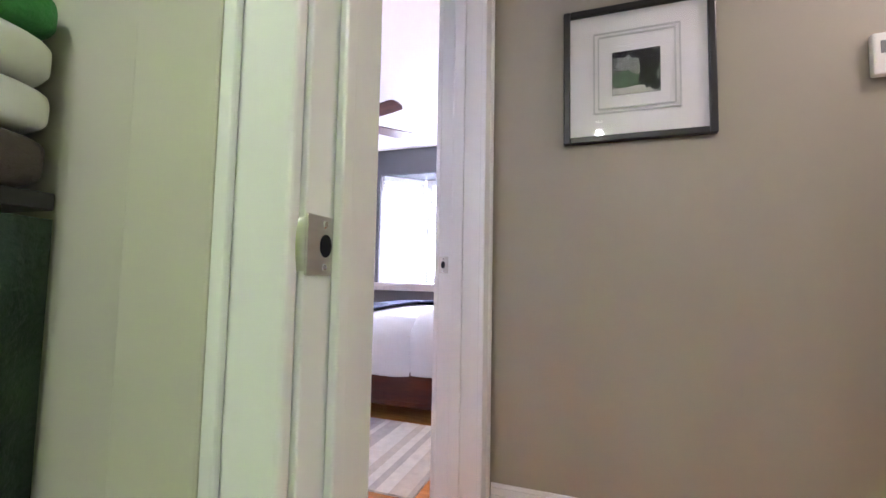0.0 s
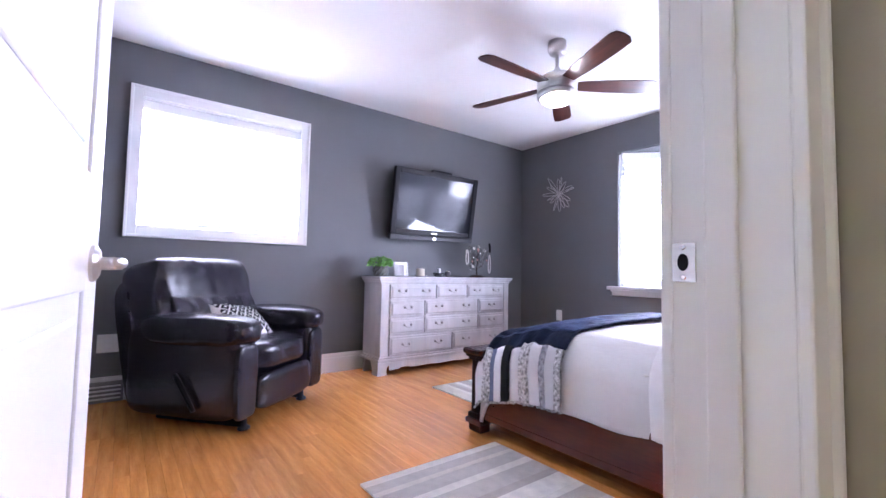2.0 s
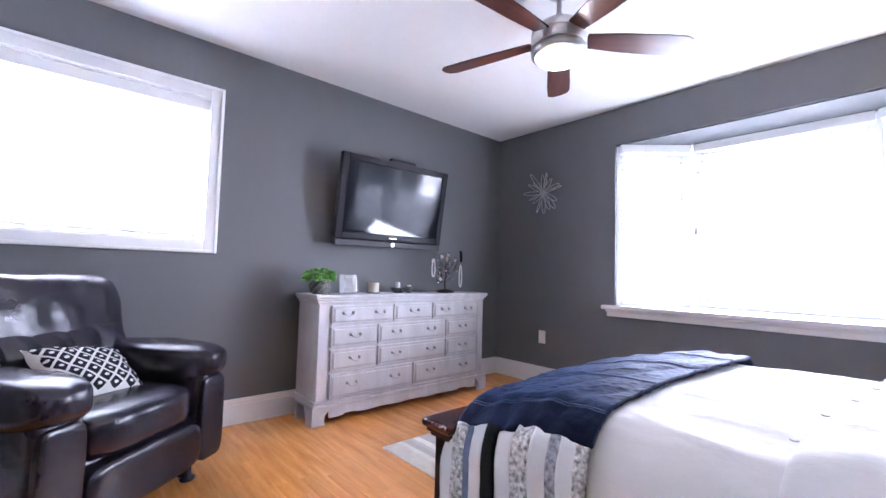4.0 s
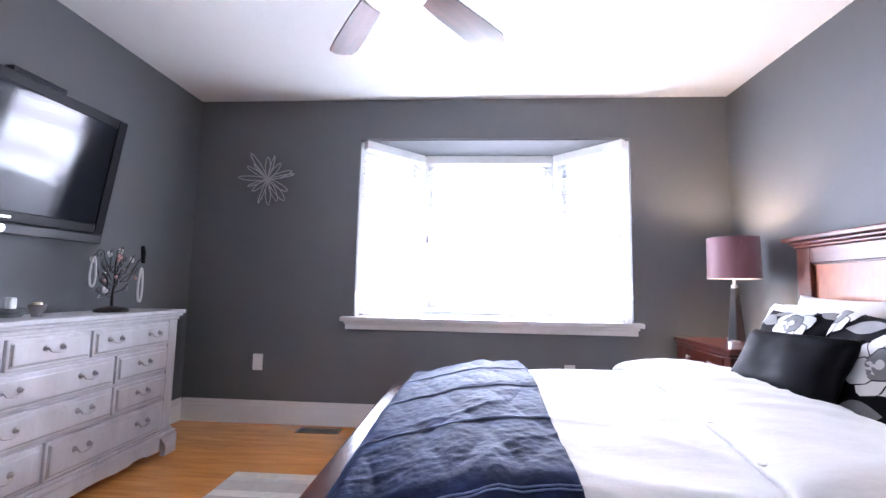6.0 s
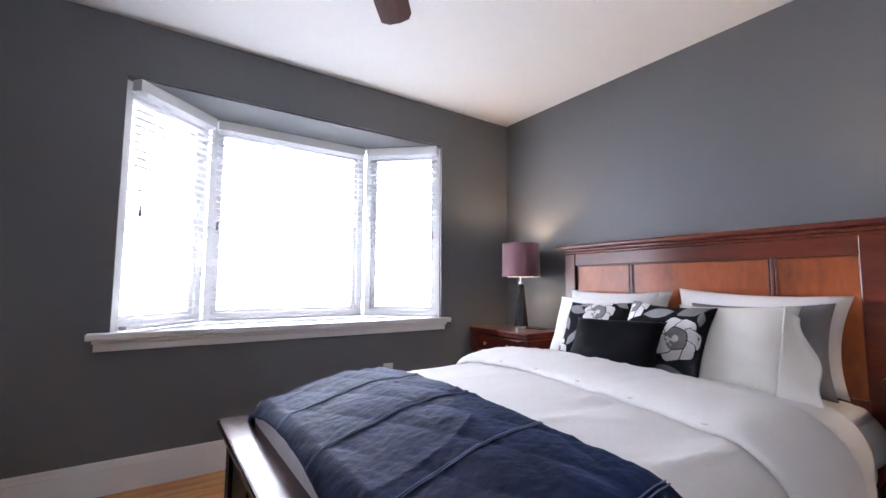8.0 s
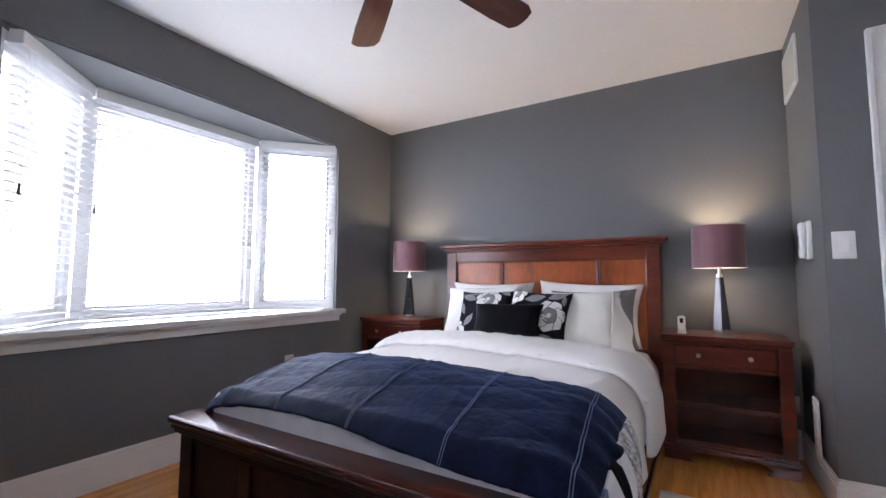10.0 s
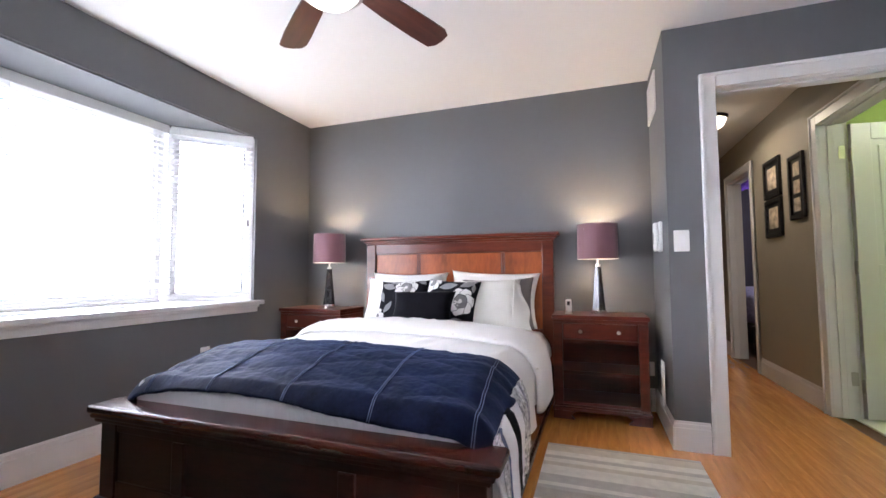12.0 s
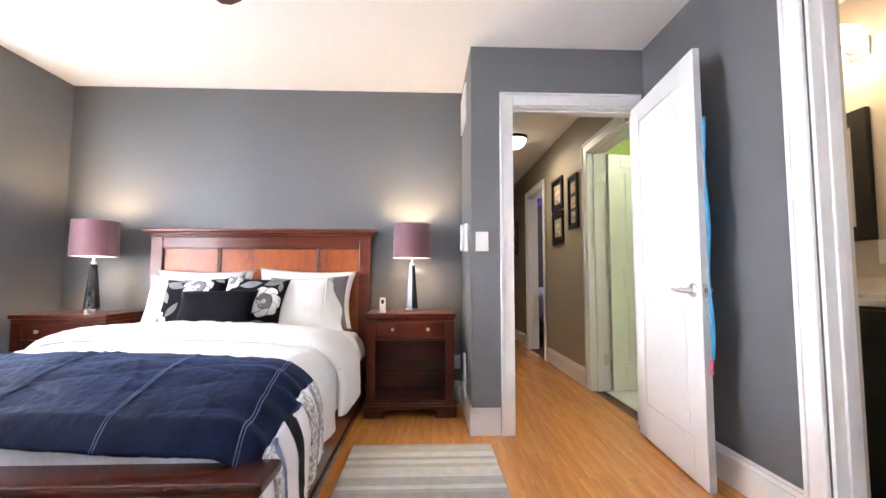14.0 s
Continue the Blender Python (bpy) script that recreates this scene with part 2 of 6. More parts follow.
structure("wall_green_room", blocks(((-0.26, -1.305, 0), (0.145, -1.18, CEIL_Z)), ((0.965, -1.24, 0), (1.75, -1.18, CEIL_Z)), ((0.145, -1.24, 2.045), (0.965, -1.18, CEIL_Z)),
                                    ((-0.32, -3.2, 0), (-0.26, -1.18, CEIL_Z)), ((1.75, -3.2, 0), (1.81, -1.18, CEIL_Z)), ((-0.32, -3.26, 0), (1.81, -3.2, CEIL_Z))),
          LIME, "lime green painted wall of a small room", "wall")
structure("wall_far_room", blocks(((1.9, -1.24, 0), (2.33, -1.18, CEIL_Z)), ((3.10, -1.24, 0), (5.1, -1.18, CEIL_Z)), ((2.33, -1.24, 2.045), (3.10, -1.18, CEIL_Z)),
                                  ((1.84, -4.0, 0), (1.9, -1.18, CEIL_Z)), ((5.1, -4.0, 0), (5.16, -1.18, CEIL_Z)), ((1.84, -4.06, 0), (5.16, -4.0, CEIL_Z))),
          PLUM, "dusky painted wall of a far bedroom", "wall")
structure("wall_bathroom", blocks(((-3.42, -1.24, 0), (-1.90, -1.18, CEIL_Z)), ((-1.17, -1.24, 0), (-0.32, -1.18, CEIL_Z)), ((-1.90, -1.24, 2.045), (-1.17, -1.18, CEIL_Z)),
                                  ((-2.6, -1.95, 0), (-2.54, -1.24, CEIL_Z)), ((-0.38, -1.95, 0), (-0.32, -1.24, CEIL_Z)), ((-2.6, -2.01, 0), (-0.32, -1.95, CEIL_Z))),
          BATHWALL, "warm beige painted bathroom wall", "wall")
structure("ceiling", blocks(((-3.42, -1.24, CEIL_Z), (5.16, 3.16, CEIL_Z + 0.1)), ((-3.42, -4.06, CEIL_Z), (5.16, -1.24, CEIL_Z + 0.1))), CEIL, "flat white painted ceiling", "ceiling")
structure("subfloor", blocks(((-3.42, -4.06, -0.12), (5.16, 3.16, -0.012))), SUBFLOOR, "dark underlay below the floorboards", "floor")
structure("tile_floor", blocks(((-2.54, -2.2, -0.012), (-0.38, -1.24, 0.0)), ((-0.26, -3.2, -0.012), (1.75, -1.24, 0.0))), MATBOARD, "pale tiled floor of the side rooms", "floor")

# bay projection: knee walls, side cheeks, soffit and roof
BAY = [(-1.995, NORTH), (-1.555, 3.44), (-0.455, 3.44), (0.0, NORTH)]


def prism(poly, z0, z1):
    bm = bmesh.new()
    lo = [bm.verts.new((x, y, z0)) for x, y in poly]
    hi = [bm.verts.new((x, y, z1)) for x, y in poly]
    n = len(poly)
    bm.faces.new(lo[::-1])
    bm.faces.new(hi)
    for i in range(n):
        bm.faces.new((lo[i], lo[(i + 1) % n], hi[(i + 1) % n], hi[i]))
    return bm


structure("bay_soffit", prism([(-2.05, 3.161), (-2.05, 3.2), (-1.60, 3.56), (-0.41, 3.56), (0.05, 3.2), (0.05, 3.161)], 2.12, 2.3), CEIL, "white painted soffit over the bay window", "soffit")
structure("bay_soffit_lining", prism([(-1.994, NORTH + 0.012), (-1.56, 3.43), (-0.45, 3.43), (-0.001, NORTH + 0.012)], 2.108, 2.118), GREY, "grey painted ceiling inside the bay", "soffit")
structure("bay_base", prism([(-2.05, 3.161), (-1.60, 3.56), (-0.41, 3.56), (0.05, 3.161)], 0.0, 0.745), WHITE, "boxed base below the bay window", "wall")

# ---- windows ----
GLASS = bpy.data.materials.new("window_glass")
GLASS.use_nodes = True
gn = GLASS.node_tree
gn.nodes.remove(gn.nodes["Principled BSDF"])
mixg, clear, gloss = gn.nodes.new("ShaderNodeMixShader"), gn.nodes.new("ShaderNodeBsdfTransparent"), gn.nodes.new("ShaderNodeBsdfGlossy")
gloss.inputs["Roughness"].default_value = 0.02
mixg.inputs[0].default_value = 0.035
gn.links.new(clear.outputs[0], mixg.inputs[1])
gn.links.new(gloss.outputs[0], mixg.inputs[2])
gn.links.new(mixg.outputs[0], gn.nodes["Material Output"].inputs[0])

SLAT = bpy.data.materials.new("white_translucent_slat")
SLAT.use_nodes = True
sn = SLAT.node_tree
sb = sn.nodes["Principled BSDF"]
sb.inputs["Base Color"].default_value, sb.inputs["Roughness"].default_value = (0.82, 0.82, 0.82, 1), 0.45
mixs, trl = sn.nodes.new("ShaderNodeMixShader"), sn.nodes.new("ShaderNodeBsdfTranslucent")
trl.inputs["Color"].default_value = (0.85, 0.85, 0.85, 1)
mixs.inputs[0].default_value = 0.68
sn.links.new(sb.outputs[0], mixs.inputs[1])
sn.links.new(trl.outputs[0], mixs.inputs[2])
sn.links.new(mixs.outputs[0], sn.nodes["Material Output"].inputs[0])


SHADEFAB = SLAT.copy()
SHADEFAB.name = "white_shade_fabric"
for nd in SHADEFAB.node_tree.nodes:
    if nd.bl_idname == "ShaderNodeMixShader":
        nd.inputs[0].default_value = 0.75


def frame_of(w, z0, z1, d0, d1, t):
    """Four rails round an opening w wide, between depths d0 and d1."""
    return blocks(((0, d0, z0), (t, d1, z1)), ((w - t, d0, z0), (w, d1, z1)), ((t, d0, z0), (w - t, d1, z0 + t)), ((t, d0, z1 - t), (w - t, d1, z1)), bevel=0.003)


slat_mesh = {}


def bay_unit(number, p, q):
    a, b = Vector((*p, 0)), Vector((*q, 0))
    w = (b - a).length
    m = Matrix.Translation(a) @ Matrix.Rotation(math.atan2(b.y - a.y, b.x - a.x), 4, "Z")
    win = empty("window_%d" % number, m, "white framed bay window pane flooded with daylight", "window", kind="structure")
    part("window_frame", frame_of(w, 0.776, 2.107, 0.02, 0.10, 0.05), WHITE, win)
    part("sash", frame_of(w - 0.10, 0.826, 2.057, 0.04, 0.075, 0.03), WHITE, win, at=Matrix.Translation((0.05, 0, 0)))
    pane = part("pane", blocks(((0.08, 0.055, 0.856), (w - 0.08, 0.061, 2.027))), GLASS, win)
    pane.visible_shadow = False
    blind = empty("window_blind", m, "white horizontal slat blind with its slats open", "blind", "bay window blinds")
    part("headrail", blocks(((0.03, -0.062, 2.04), (w - 0.03, -0.004, 2.104)), bevel=0.004), WHITE, blind)
    part("bottom_rail", blocks(((0.035, -0.058, 0.79), (w - 0.035, -0.010, 0.806)), bevel=0.003), WHITE, blind)
    key = round(w, 3)
    if key not in slat_mesh:
        bm = bmesh.new()
        n = 6
        cs = [(-0.0245 + 0.049 * i / n, 0.004 * (1 - (2 * i / n - 1) ** 2)) for i in range(n + 1)]
        lo = [[bm.verts.new((x, y, z)) for y, z in cs] for x in (0.035, w - 0.035)]
        up = [[bm.verts.new((x, y, z + 0.0018)) for y, z in cs] for x in (0.035, w - 0.035)]
        for i in range(n):
            bm.faces.new((lo[0][i], lo[0][i + 1], lo[1][i + 1], lo[1][i]))
            bm.faces.new((up[0][i], up[1][i], up[1][i + 1], up[0][i + 1]))
        for k in (0, n):
            bm.faces.new((lo[0][k], lo[1][k], up[1][k], up[0][k]))
        me = bpy.data.meshes.new("slat")
        bm.to_mesh(me)
        bm.free()
        me.materials.append(SLAT)
        slat_mesh[key] = me
    z = 0.835
    while z < 2.035:
        s = new("slat", slat_mesh[key])
        s.matrix_basis = Matrix.Translation((0, -0.034, z)) @ Matrix.Rotation(radians(random.uniform(-2.5, 1.5)), 4, "X")
        s.parent = blind
        z += 0.0425
    for x in ([0.12, w - 0.12] if w < 0.8 else [0.15, w / 2, w - 0.15]):
        part("ladder_cord", blocks(((x - 0.001, -0.060, 0.80), (x + 0.001, -0.0585, 2.05)), ((x - 0.001, -0.0095, 0.80), (x + 0.001, -0.008, 2.05))), SHADEW, blind)
    cx = (0.06, 0.05, w - 0.06)[number - 1]
    cord = tube([(cx, -0.068, 2.05), (cx, -0.068, 1.42)], 0.0013, 5)
    part("pull_cord", cord, SHADEW, blind)
    part("cord_tassel", ring_solid([(0.002, 0), (0.009, 0.006), (0.006, 0.045), (0.002, 0.055)], 10), GREYPRINT, blind, "small grey cord tassel", at=Matrix.Translation((cx, -0.068, 1.37)))
    return win


for i in range(3):
    bay_unit(i + 1, BAY[i], BAY[i + 1])

sill = part("window_sill", merge(prism([(-1.993, NORTH), (-1.57, 3.425), (-0.445, 3.425), (-0.002, NORTH)], 0.747, 0.775),
                                 blocks(((-2.085, 2.945, 0.748), (0.055, NORTH, 0.782)), bevel=0.008, segments=3)), WHITE)
tagged(sill, "deep white painted sill of the bay window", "sill", kind="structure")
part("apron", blocks(((-2.055, NORTH - 0.02, 0.69), (0.025, NORTH, 0.746)), bevel=0.004), WHITE, sill)
part("bed_moulding", blocks(((-2.062, NORTH - 0.032, 0.728), (0.032, NORTH - 0.02, 0.747)), bevel=0.004), WHITE, sill)

# west window with a lowered roller shade
win4 = empty("window_4", (0, 0, 0), "white cased side window with a bright lowered shade", "window", kind="structure")
Y0, Y1, Z0, Z1 = -0.918, 0.326, 1.088, 2.138
for nm, lo, hi in (("casing", (WEST, Y0, Z0), (WEST + 0.018, Y0 + 0.075, Z1)), ("casing", (WEST, Y1 - 0.075, Z0), (WEST + 0.018, Y1, Z1)),
                   ("casing", (WEST, Y0 + 0.075, Z0), (WEST + 0.018, Y1 - 0.075, Z0 + 0.075)), ("casing", (WEST, Y0 + 0.075, Z1 - 0.075), (WEST + 0.018, Y1 - 0.075, Z1))):
    part(nm, blocks((lo, hi), bevel=0.004), WHITE, win4)
for k, (lo, hi) in enumerate((((WEST + 0.018, Y0, Z0), (WEST + 0.028, Y0 + 0.02, Z1)), ((WEST + 0.018, Y1 - 0.02, Z0), (WEST + 0.028, Y1, Z1)),
                              ((WEST + 0.018, Y0 + 0.02, Z0), (WEST + 0.028, Y1 - 0.02, Z0 + 0.02)), ((WEST + 0.018, Y0 + 0.02, Z1 - 0.02), (WEST + 0.028, Y1 - 0.02, Z1)))):
    part("backband", blocks((lo, hi), bevel=0.004), WHITE, win4)
part("jamb_lining", blocks(((-3.42, -0.86, 1.16), (WEST, -0.845, 2.07)), ((-3.42, 0.26, 1.16), (WEST, 0.275, 2.07)),
                           ((-3.42, -0.845, 1.16), (WEST, 0.26, 1.175)), ((-3.42, -0.845, 2.055), (WEST, 0.26, 2.07))), WHITE, win4)
p4 = part("pane", blocks(((-3.40, -0.845, 1.175), (-3.394, 0.26, 2.055))), GLASS, win4)
p4.visible_shadow = False
shade = empty("roller_shade", (-3.315, 0, 0), "white translucent roller shade lowered over the window", "blind")
part("fabric", grid_sheet(2, 24, lambda u, v: (0.004 * math.sin(v * 9), -0.835 + 1.085 * v, 1.20 + u * 0.80), 0.002), SHADEFAB, shade)
part("headrail", blocks(((-0.03, -0.843, 1.985), (0.03, 0.258, 2.053)), bevel=0.006), WHITE, shade)
part("bottom_rail", blocks(((-0.012, -0.837, 1.182), (0.012, 0.252, 1.204)), bevel=0.004), SHADEW, shade)


# ---- doors and casings ----
def casing(name, axis, plane, side, a, b, top, label, both=True):
    """Flat casing with an outer backband round an opening from a to b. axis: the axis along the wall; side: the way it stands proud."""
    cs = empty(name, (0, 0, 0), label, "door casing", kind="structure")
    w, t = 0.083, 0.018

    def put(nm, lo, hi, d, z0, z1):
        p0, p1 = sorted((plane, plane + side * d))
        l, h = ((p0, lo, z0), (p1, hi, z1)) if axis == "y" else ((lo, p0, z0), (hi, p1, z1))
        part(nm, blocks((l, h), bevel=0.004), WHITE, cs)
    for nm, lo, hi, blo, bhi in (("upright", a - w, a, a - w, a - w + 0.018), ("upright", b, b + w, b + w - 0.018, b + w))[0 if both else 1:]:
        put(nm, lo, hi, t, 0, top + w)
        put("backband", blo, bhi, t + 0.010, 0, top + w)
    put("head", a, b, t, top, top + w)
    put("backband", a - w + 0.018 if both else a, b + w - 0.018, t + 0.010, top + w - 0.018, top + w)
    return cs


def lining(name, axis, p0, p1, a, b, top, stop, label, near=None):
    """Jambs and head through a wall from p0 to p1, with a door stop."""
    ob = empty(name, (0, 0, 0), label, "door frame", kind="structure")

    def bx(lo, hi, q0, q1, z0, z1):
        return ((q0, lo, z0), (q1, hi, z1)) if axis == "y" else ((lo, q0, z0), (hi, q1, z1))
    n0, n1, n2, n3 = near or (p0, p1, *stop)
    part("jamb", blocks(bx(a - 0.016, a, n0, n1, 0, top), bevel=0.002), WHITE, ob)
    part("jamb", blocks(bx(b, b + 0.016, p0, p1, 0, top), bevel=0.002), WHITE, ob)
    part("head_jamb", blocks(bx(a - 0.016, b + 0.016, p0, p1, top, top + 0.016), bevel=0.002), WHITE, ob)
    s0, s1 = stop
    part("door_stop", blocks(bx(a, a + 0.011, n2, n3, 0, top), bx(b - 0.011, b, s0, s1, 0, top), bx(a, b, s0, s1, top - 0.011, top), bevel=0.003), WHITE, ob)
    return ob


dl = lining("door_frame_1", "y", -0.003, 0.143, -1.095, -0.26, 2.03, (0.045, 0.085), "white painted frame of the bedroom doorway")
c1 = casing("casing_1", "y", -0.002, -1, -1.095, -0.262, 2.035, "white casing round the bedroom doorway", both=False)
part("upright", blocks(((-0.0195, -1.113, 0), (-0.0035, -1.0620, 2.03)), bevel=0.003), WHITE, c1)
casing("casing_2", "y", 0.142, 1, -1.095, -0.262, 2.035, "white casing on the hall side of the bedroom doorway", both=False)
structure("trim", blocks(((0.1455, -1.153, 0), (0.151, -1.095, 2.03)), bevel=0.001), WHITE, "narrow white trim closing the corner beside the door", "trim")
strike = part("strike_plate", blocks(((-0.002, -0.263, 0.876), (0.031, -0.2595, 0.934)), bevel=0.001), STEEL, dl, "brushed nickel strike plate")
part("latch_hole", ring_solid([(0.0085, 0), (0.0085, 0.0022), (0.0005, 0.0022)], 20), INK, strike, at=Matrix.Translation((0.014, -0.2632, 0.905)) @ Matrix.Rotation(radians(90), 4, "X") @ Matrix.Diagonal((0.85, 1.5, 1, 1)))
for z in (0.883, 0.927):
    part("screw", ring_solid([(0.004, 0), (0.003, 0.001)], 10), CHROME, strike, at=Matrix.Translation((0.014, -0.263, z)) @ Matrix.Rotation(radians(90), 4, "X"))

gl = lining("door_frame_2", "x", -1.262, -1.117, 0.255, 0.95, 2.03, (-1.195, -1.16), "white painted frame of the green room doorway", (-1.325, -1.19, -1.284, -1.262))
c3 = casing("casing_3", "x", -1.118, 1, 0.255, 0.95, 2.035, "white casing round the green room doorway", both=False)
part("upright", blocks(((0.152, -1.1895, 0), (0.232, -1.165, 2.03)), bevel=0.005, segments=3), WHITE, c3)
part("backband", blocks(((0.147, -1.1895, 0), (0.166, -1.155, 2.03)), bevel=0.004), WHITE, c3)
c4 = casing("casing_4", "x", -1.261, -1, 0.255, 0.95, 2.035, "white casing inside the green room", both=False)
part("upright", blocks(((0.171, -1.343, 0), (0.250, -1.3255, 2.03)), bevel=0.005, segments=3), WHITE, c4)
part("backband", blocks(((0.171, -1.353, 0), (0.188, -1.343, 2.03)), bevel=0.003), WHITE, c4)
gst = part("strike_plate", merge(blocks(((0.2545, -1.3255, 0.862), (0.2575, -1.2845, 0.920)), bevel=0.001), grid_sheet(6, 10, lambda u, v: (0.2565 - 0.008 * u * u, -1.325 - 0.008 * u * math.sqrt(max(0.0, 1 - (1.7 * (v - 0.5)) ** 2)), 0.866 + 0.050 * v), 0.0015)), STEEL, gl, "brushed nickel strike plate with a lip")
for z in (0.22, 1.78):
    part("hinge", blocks(((0.9468, -1.260, z), (0.9505, -1.222, z + 0.09)), bevel=0.001), STEEL, gl, "nickel butt hinge on the jamb")
for z in (0.870, 0.912):
    part("screw", ring_solid([(0.004, 0), (0.003, 0.001)], 10), CHROME, gst, at=Matrix.Translation((0.2575, -1.298, z)) @ Matrix.Rotation(radians(90), 4, "Y"))
part("latch_hole", ring_solid([(0.009, 0), (0.009, 0.0014), (0.0005, 0.0014)], 20), INK, gst, at=Matrix.Translation((0.2570, -1.297, 0.891)) @ Matrix.Rotation(radians(90), 4, "Y") @ Matrix.Diagonal((1.25, 1.0, 1, 1)))
lining("door_frame_3", "x", -1.243, -1.117, 2.345, 3.085, 2.03, (-1.195, -1.16), "white painted frame of the far bedroom doorway")
casing("casing_5", "x", -1.118, 1, 2.345, 3.085, 2.035, "white casing round the far bedroom doorway")
lining("door_frame_4", "x", -1.222, -1.117, -1.885, -1.175, 2.03, (-1.195, -1.16), "white painted frame of the bathroom doorway")
casing("casing_6", "x", -1.118, 1, -1.885, -1.153, 2.035, "white casing round the bathroom doorway")


def panel_door(name, at, w, label, lever_side=1, hinges=True):
    """A moulded two panel door, hinged at x = 0, running to x = w, 35 mm thick about y = 0."""
    d = empty(name, at, label, "door", kind="structure")
    h, t = 2.015, 0.0175
    bm = blocks(((0, -t + 0.006, 0.010), (w, t - 0.006, h)))
    for lo, hi in (((0, -t, 0.010), (0.115, t, h)), ((w - 0.115, -t, 0.010), (w, t, h)), ((0.115, -t, 0.010), (w - 0.115, t, 0.21)),
                   ((0.115, -t, 0.84), (w - 0.115, t, 1.04)), ((0.115, -t, h - 0.115), (w - 0.115, t, h))):
        block(bm, lo, hi, 0.0035)
    leaf = part("leaf", bm, WHITE, d)
    for z0, z1 in ((0.25, 0.80), (1.08, h - 0.155)):
        part("panel", blocks(((0.155, -t + 0.001, z0), (w - 0.155, t - 0.001, z1)), bevel=0.007, segments=3), WHITE, d)
    for s in (-1, 1):
        hd = part("door_handle", merge(ring_solid([(0.033, 0), (0.033, 0.006), (0.024, 0.012), (0.012, 0.014), (0.011, 0.045), (0.001, 0.047)], 24)), STEEL, d, "brushed nickel lever handle", smooth=False,
                  at=Matrix.Translation((w - 0.065, s * t, 0.888)) @ Matrix.Rotation(radians(-90 * s), 4, "X"))
        part("lever", tube([(0, 0.042, 0), (-0.03, 0.046, 0.001), (-0.07, 0.047, -0.002), (-0.115, 0.043, 0.004)] if s > 0 else [(0, -0.042, 0), (-0.03, -0.046, 0.001), (-0.07, -0.047, -0.002), (-0.115, -0.043, 0.004)],
                           [0.010, 0.010, 0.008, 0.007]), STEEL, d, smooth=True, at=Matrix.Translation((w - 0.065, s * t, 0.888)))
    part("latch_plate", blocks(((w - 0.001, -0.012, 0.858), (w + 0.0015, 0.012, 0.918))), STEEL, d)
    part("latch_bolt", blocks(((w, -0.006, 0.878), (w + 0.011, 0.006, 0.898)), bevel=0.002), CHROME, d)
    if hinges:
        for z in (0.22, 1.02, 1.80):
            part("hinge", merge(tube([(-0.004, t + 0.004, z - 0.045), (-0.004, t + 0.004, z + 0.045)], 0.006, 8), blocks(((-0.004, -t, z - 0.045), (-0.0005, t, z + 0.045)))), STEEL, d)
    return d


panel_door("door_1", pose(-0.008, -1.043, 0, 0, 0, 174.4), 0.748, "open white two panel bedroom door with nickel lever", hinges=False)
panel_door("door_2", pose(0.935, -1.281, 0, 0, 0, -82), 0.70, "open white two panel door of the green room")

# ---- baseboards ----


def baseboard(runs, name="baseboard"):
    """Runs of tall baseboard: (x0, y0, x1, y1, nx, ny), where n points into the room."""
    ob = empty(name, (0, 0, 0), "tall white moulded baseboard along the wall", "baseboard", kind="structure")
    for x0, y0, x1, y1, nx, ny in runs:
        for d0, d1, z0, z1 in ((0.0, 0.014, 0.0, 0.125), (0.0, 0.010, 0.125, 0.148), (0.0, 0.006, 0.148, 0.162)):
            lo = (min(x0, x1) + min(0, nx * d1), min(y0, y1) + min(0, ny * d1), z0)
            hi = (max(x0, x1) + max(0, nx * d1), max(y0, y1) + max(0, ny * d1), z1)
            part("board" if z0 == 0 else "moulding", blocks((lo, hi), bevel=0.002), WHITE, ob)


baseboard([(WEST, SOUTH, WEST, NORTH, 1, 0), (WEST + 0.015, NORTH, EAST, NORTH, 0, -1), (EAST, 0.015, EAST, NORTH - 0.015, -1, 0), (-0.014, 0.0, EAST, 0.0, 0, 1),
           (0.0, -0.176, 0.0, 0.0, -1, 0), (WEST + 0.015, SOUTH, -1.99, SOUTH, 0, 1), (-1.07, SOUTH, -0.02, SOUTH, 0, 1),
           (0.17, HALL_N, HALL_END, HALL_N, 0, -1), (1.04, SOUTH, 2.26, SOUTH, 0, 1), (3.17, SOUTH, HALL_END, SOUTH, 0, 1)])

# bright overcast distance beyond the windows
SKYGLOW = bpy.data.materials.new("overcast_glow")
SKYGLOW.use_nodes = True
kn = SKYGLOW.node_tree
em = kn.nodes.new("ShaderNodeEmission")
em.inputs[1].default_value = 36.0
kco, kmp, kns, krp = kn.nodes.new("ShaderNodeTexCoord"), kn.nodes.new("ShaderNodeMapping"), kn.nodes.new("ShaderNodeTexNoise"), kn.nodes.new("ShaderNodeValToRGB")
kmp.inputs["Scale"].default_value = (0.16, 0.16, 0.75)
kns.inputs["Scale"].default_value, kns.inputs["Detail"].default_value = 1.0, 6
krp.color_ramp.elements[0].position, krp.color_ramp.elements[1].position = 0.42, 0.58
krp.color_ramp.elements[0].color, krp.color_ramp.elements[1].color = (0.62, 0.58, 0.67, 1), (0.93, 0.98, 1.0, 1)
kn.links.new(kco.outputs["Object"], kmp.inputs[0])
kn.links.new(kmp.outputs[0], kns.inputs["Vector"])
kn.links.new(kns.outputs["Fac"], krp.inputs[0])
kn.links.new(krp.outputs[0], em.inputs[0])
kn.links.new(em.outputs[0], kn.nodes["Material Output"].inputs[0])
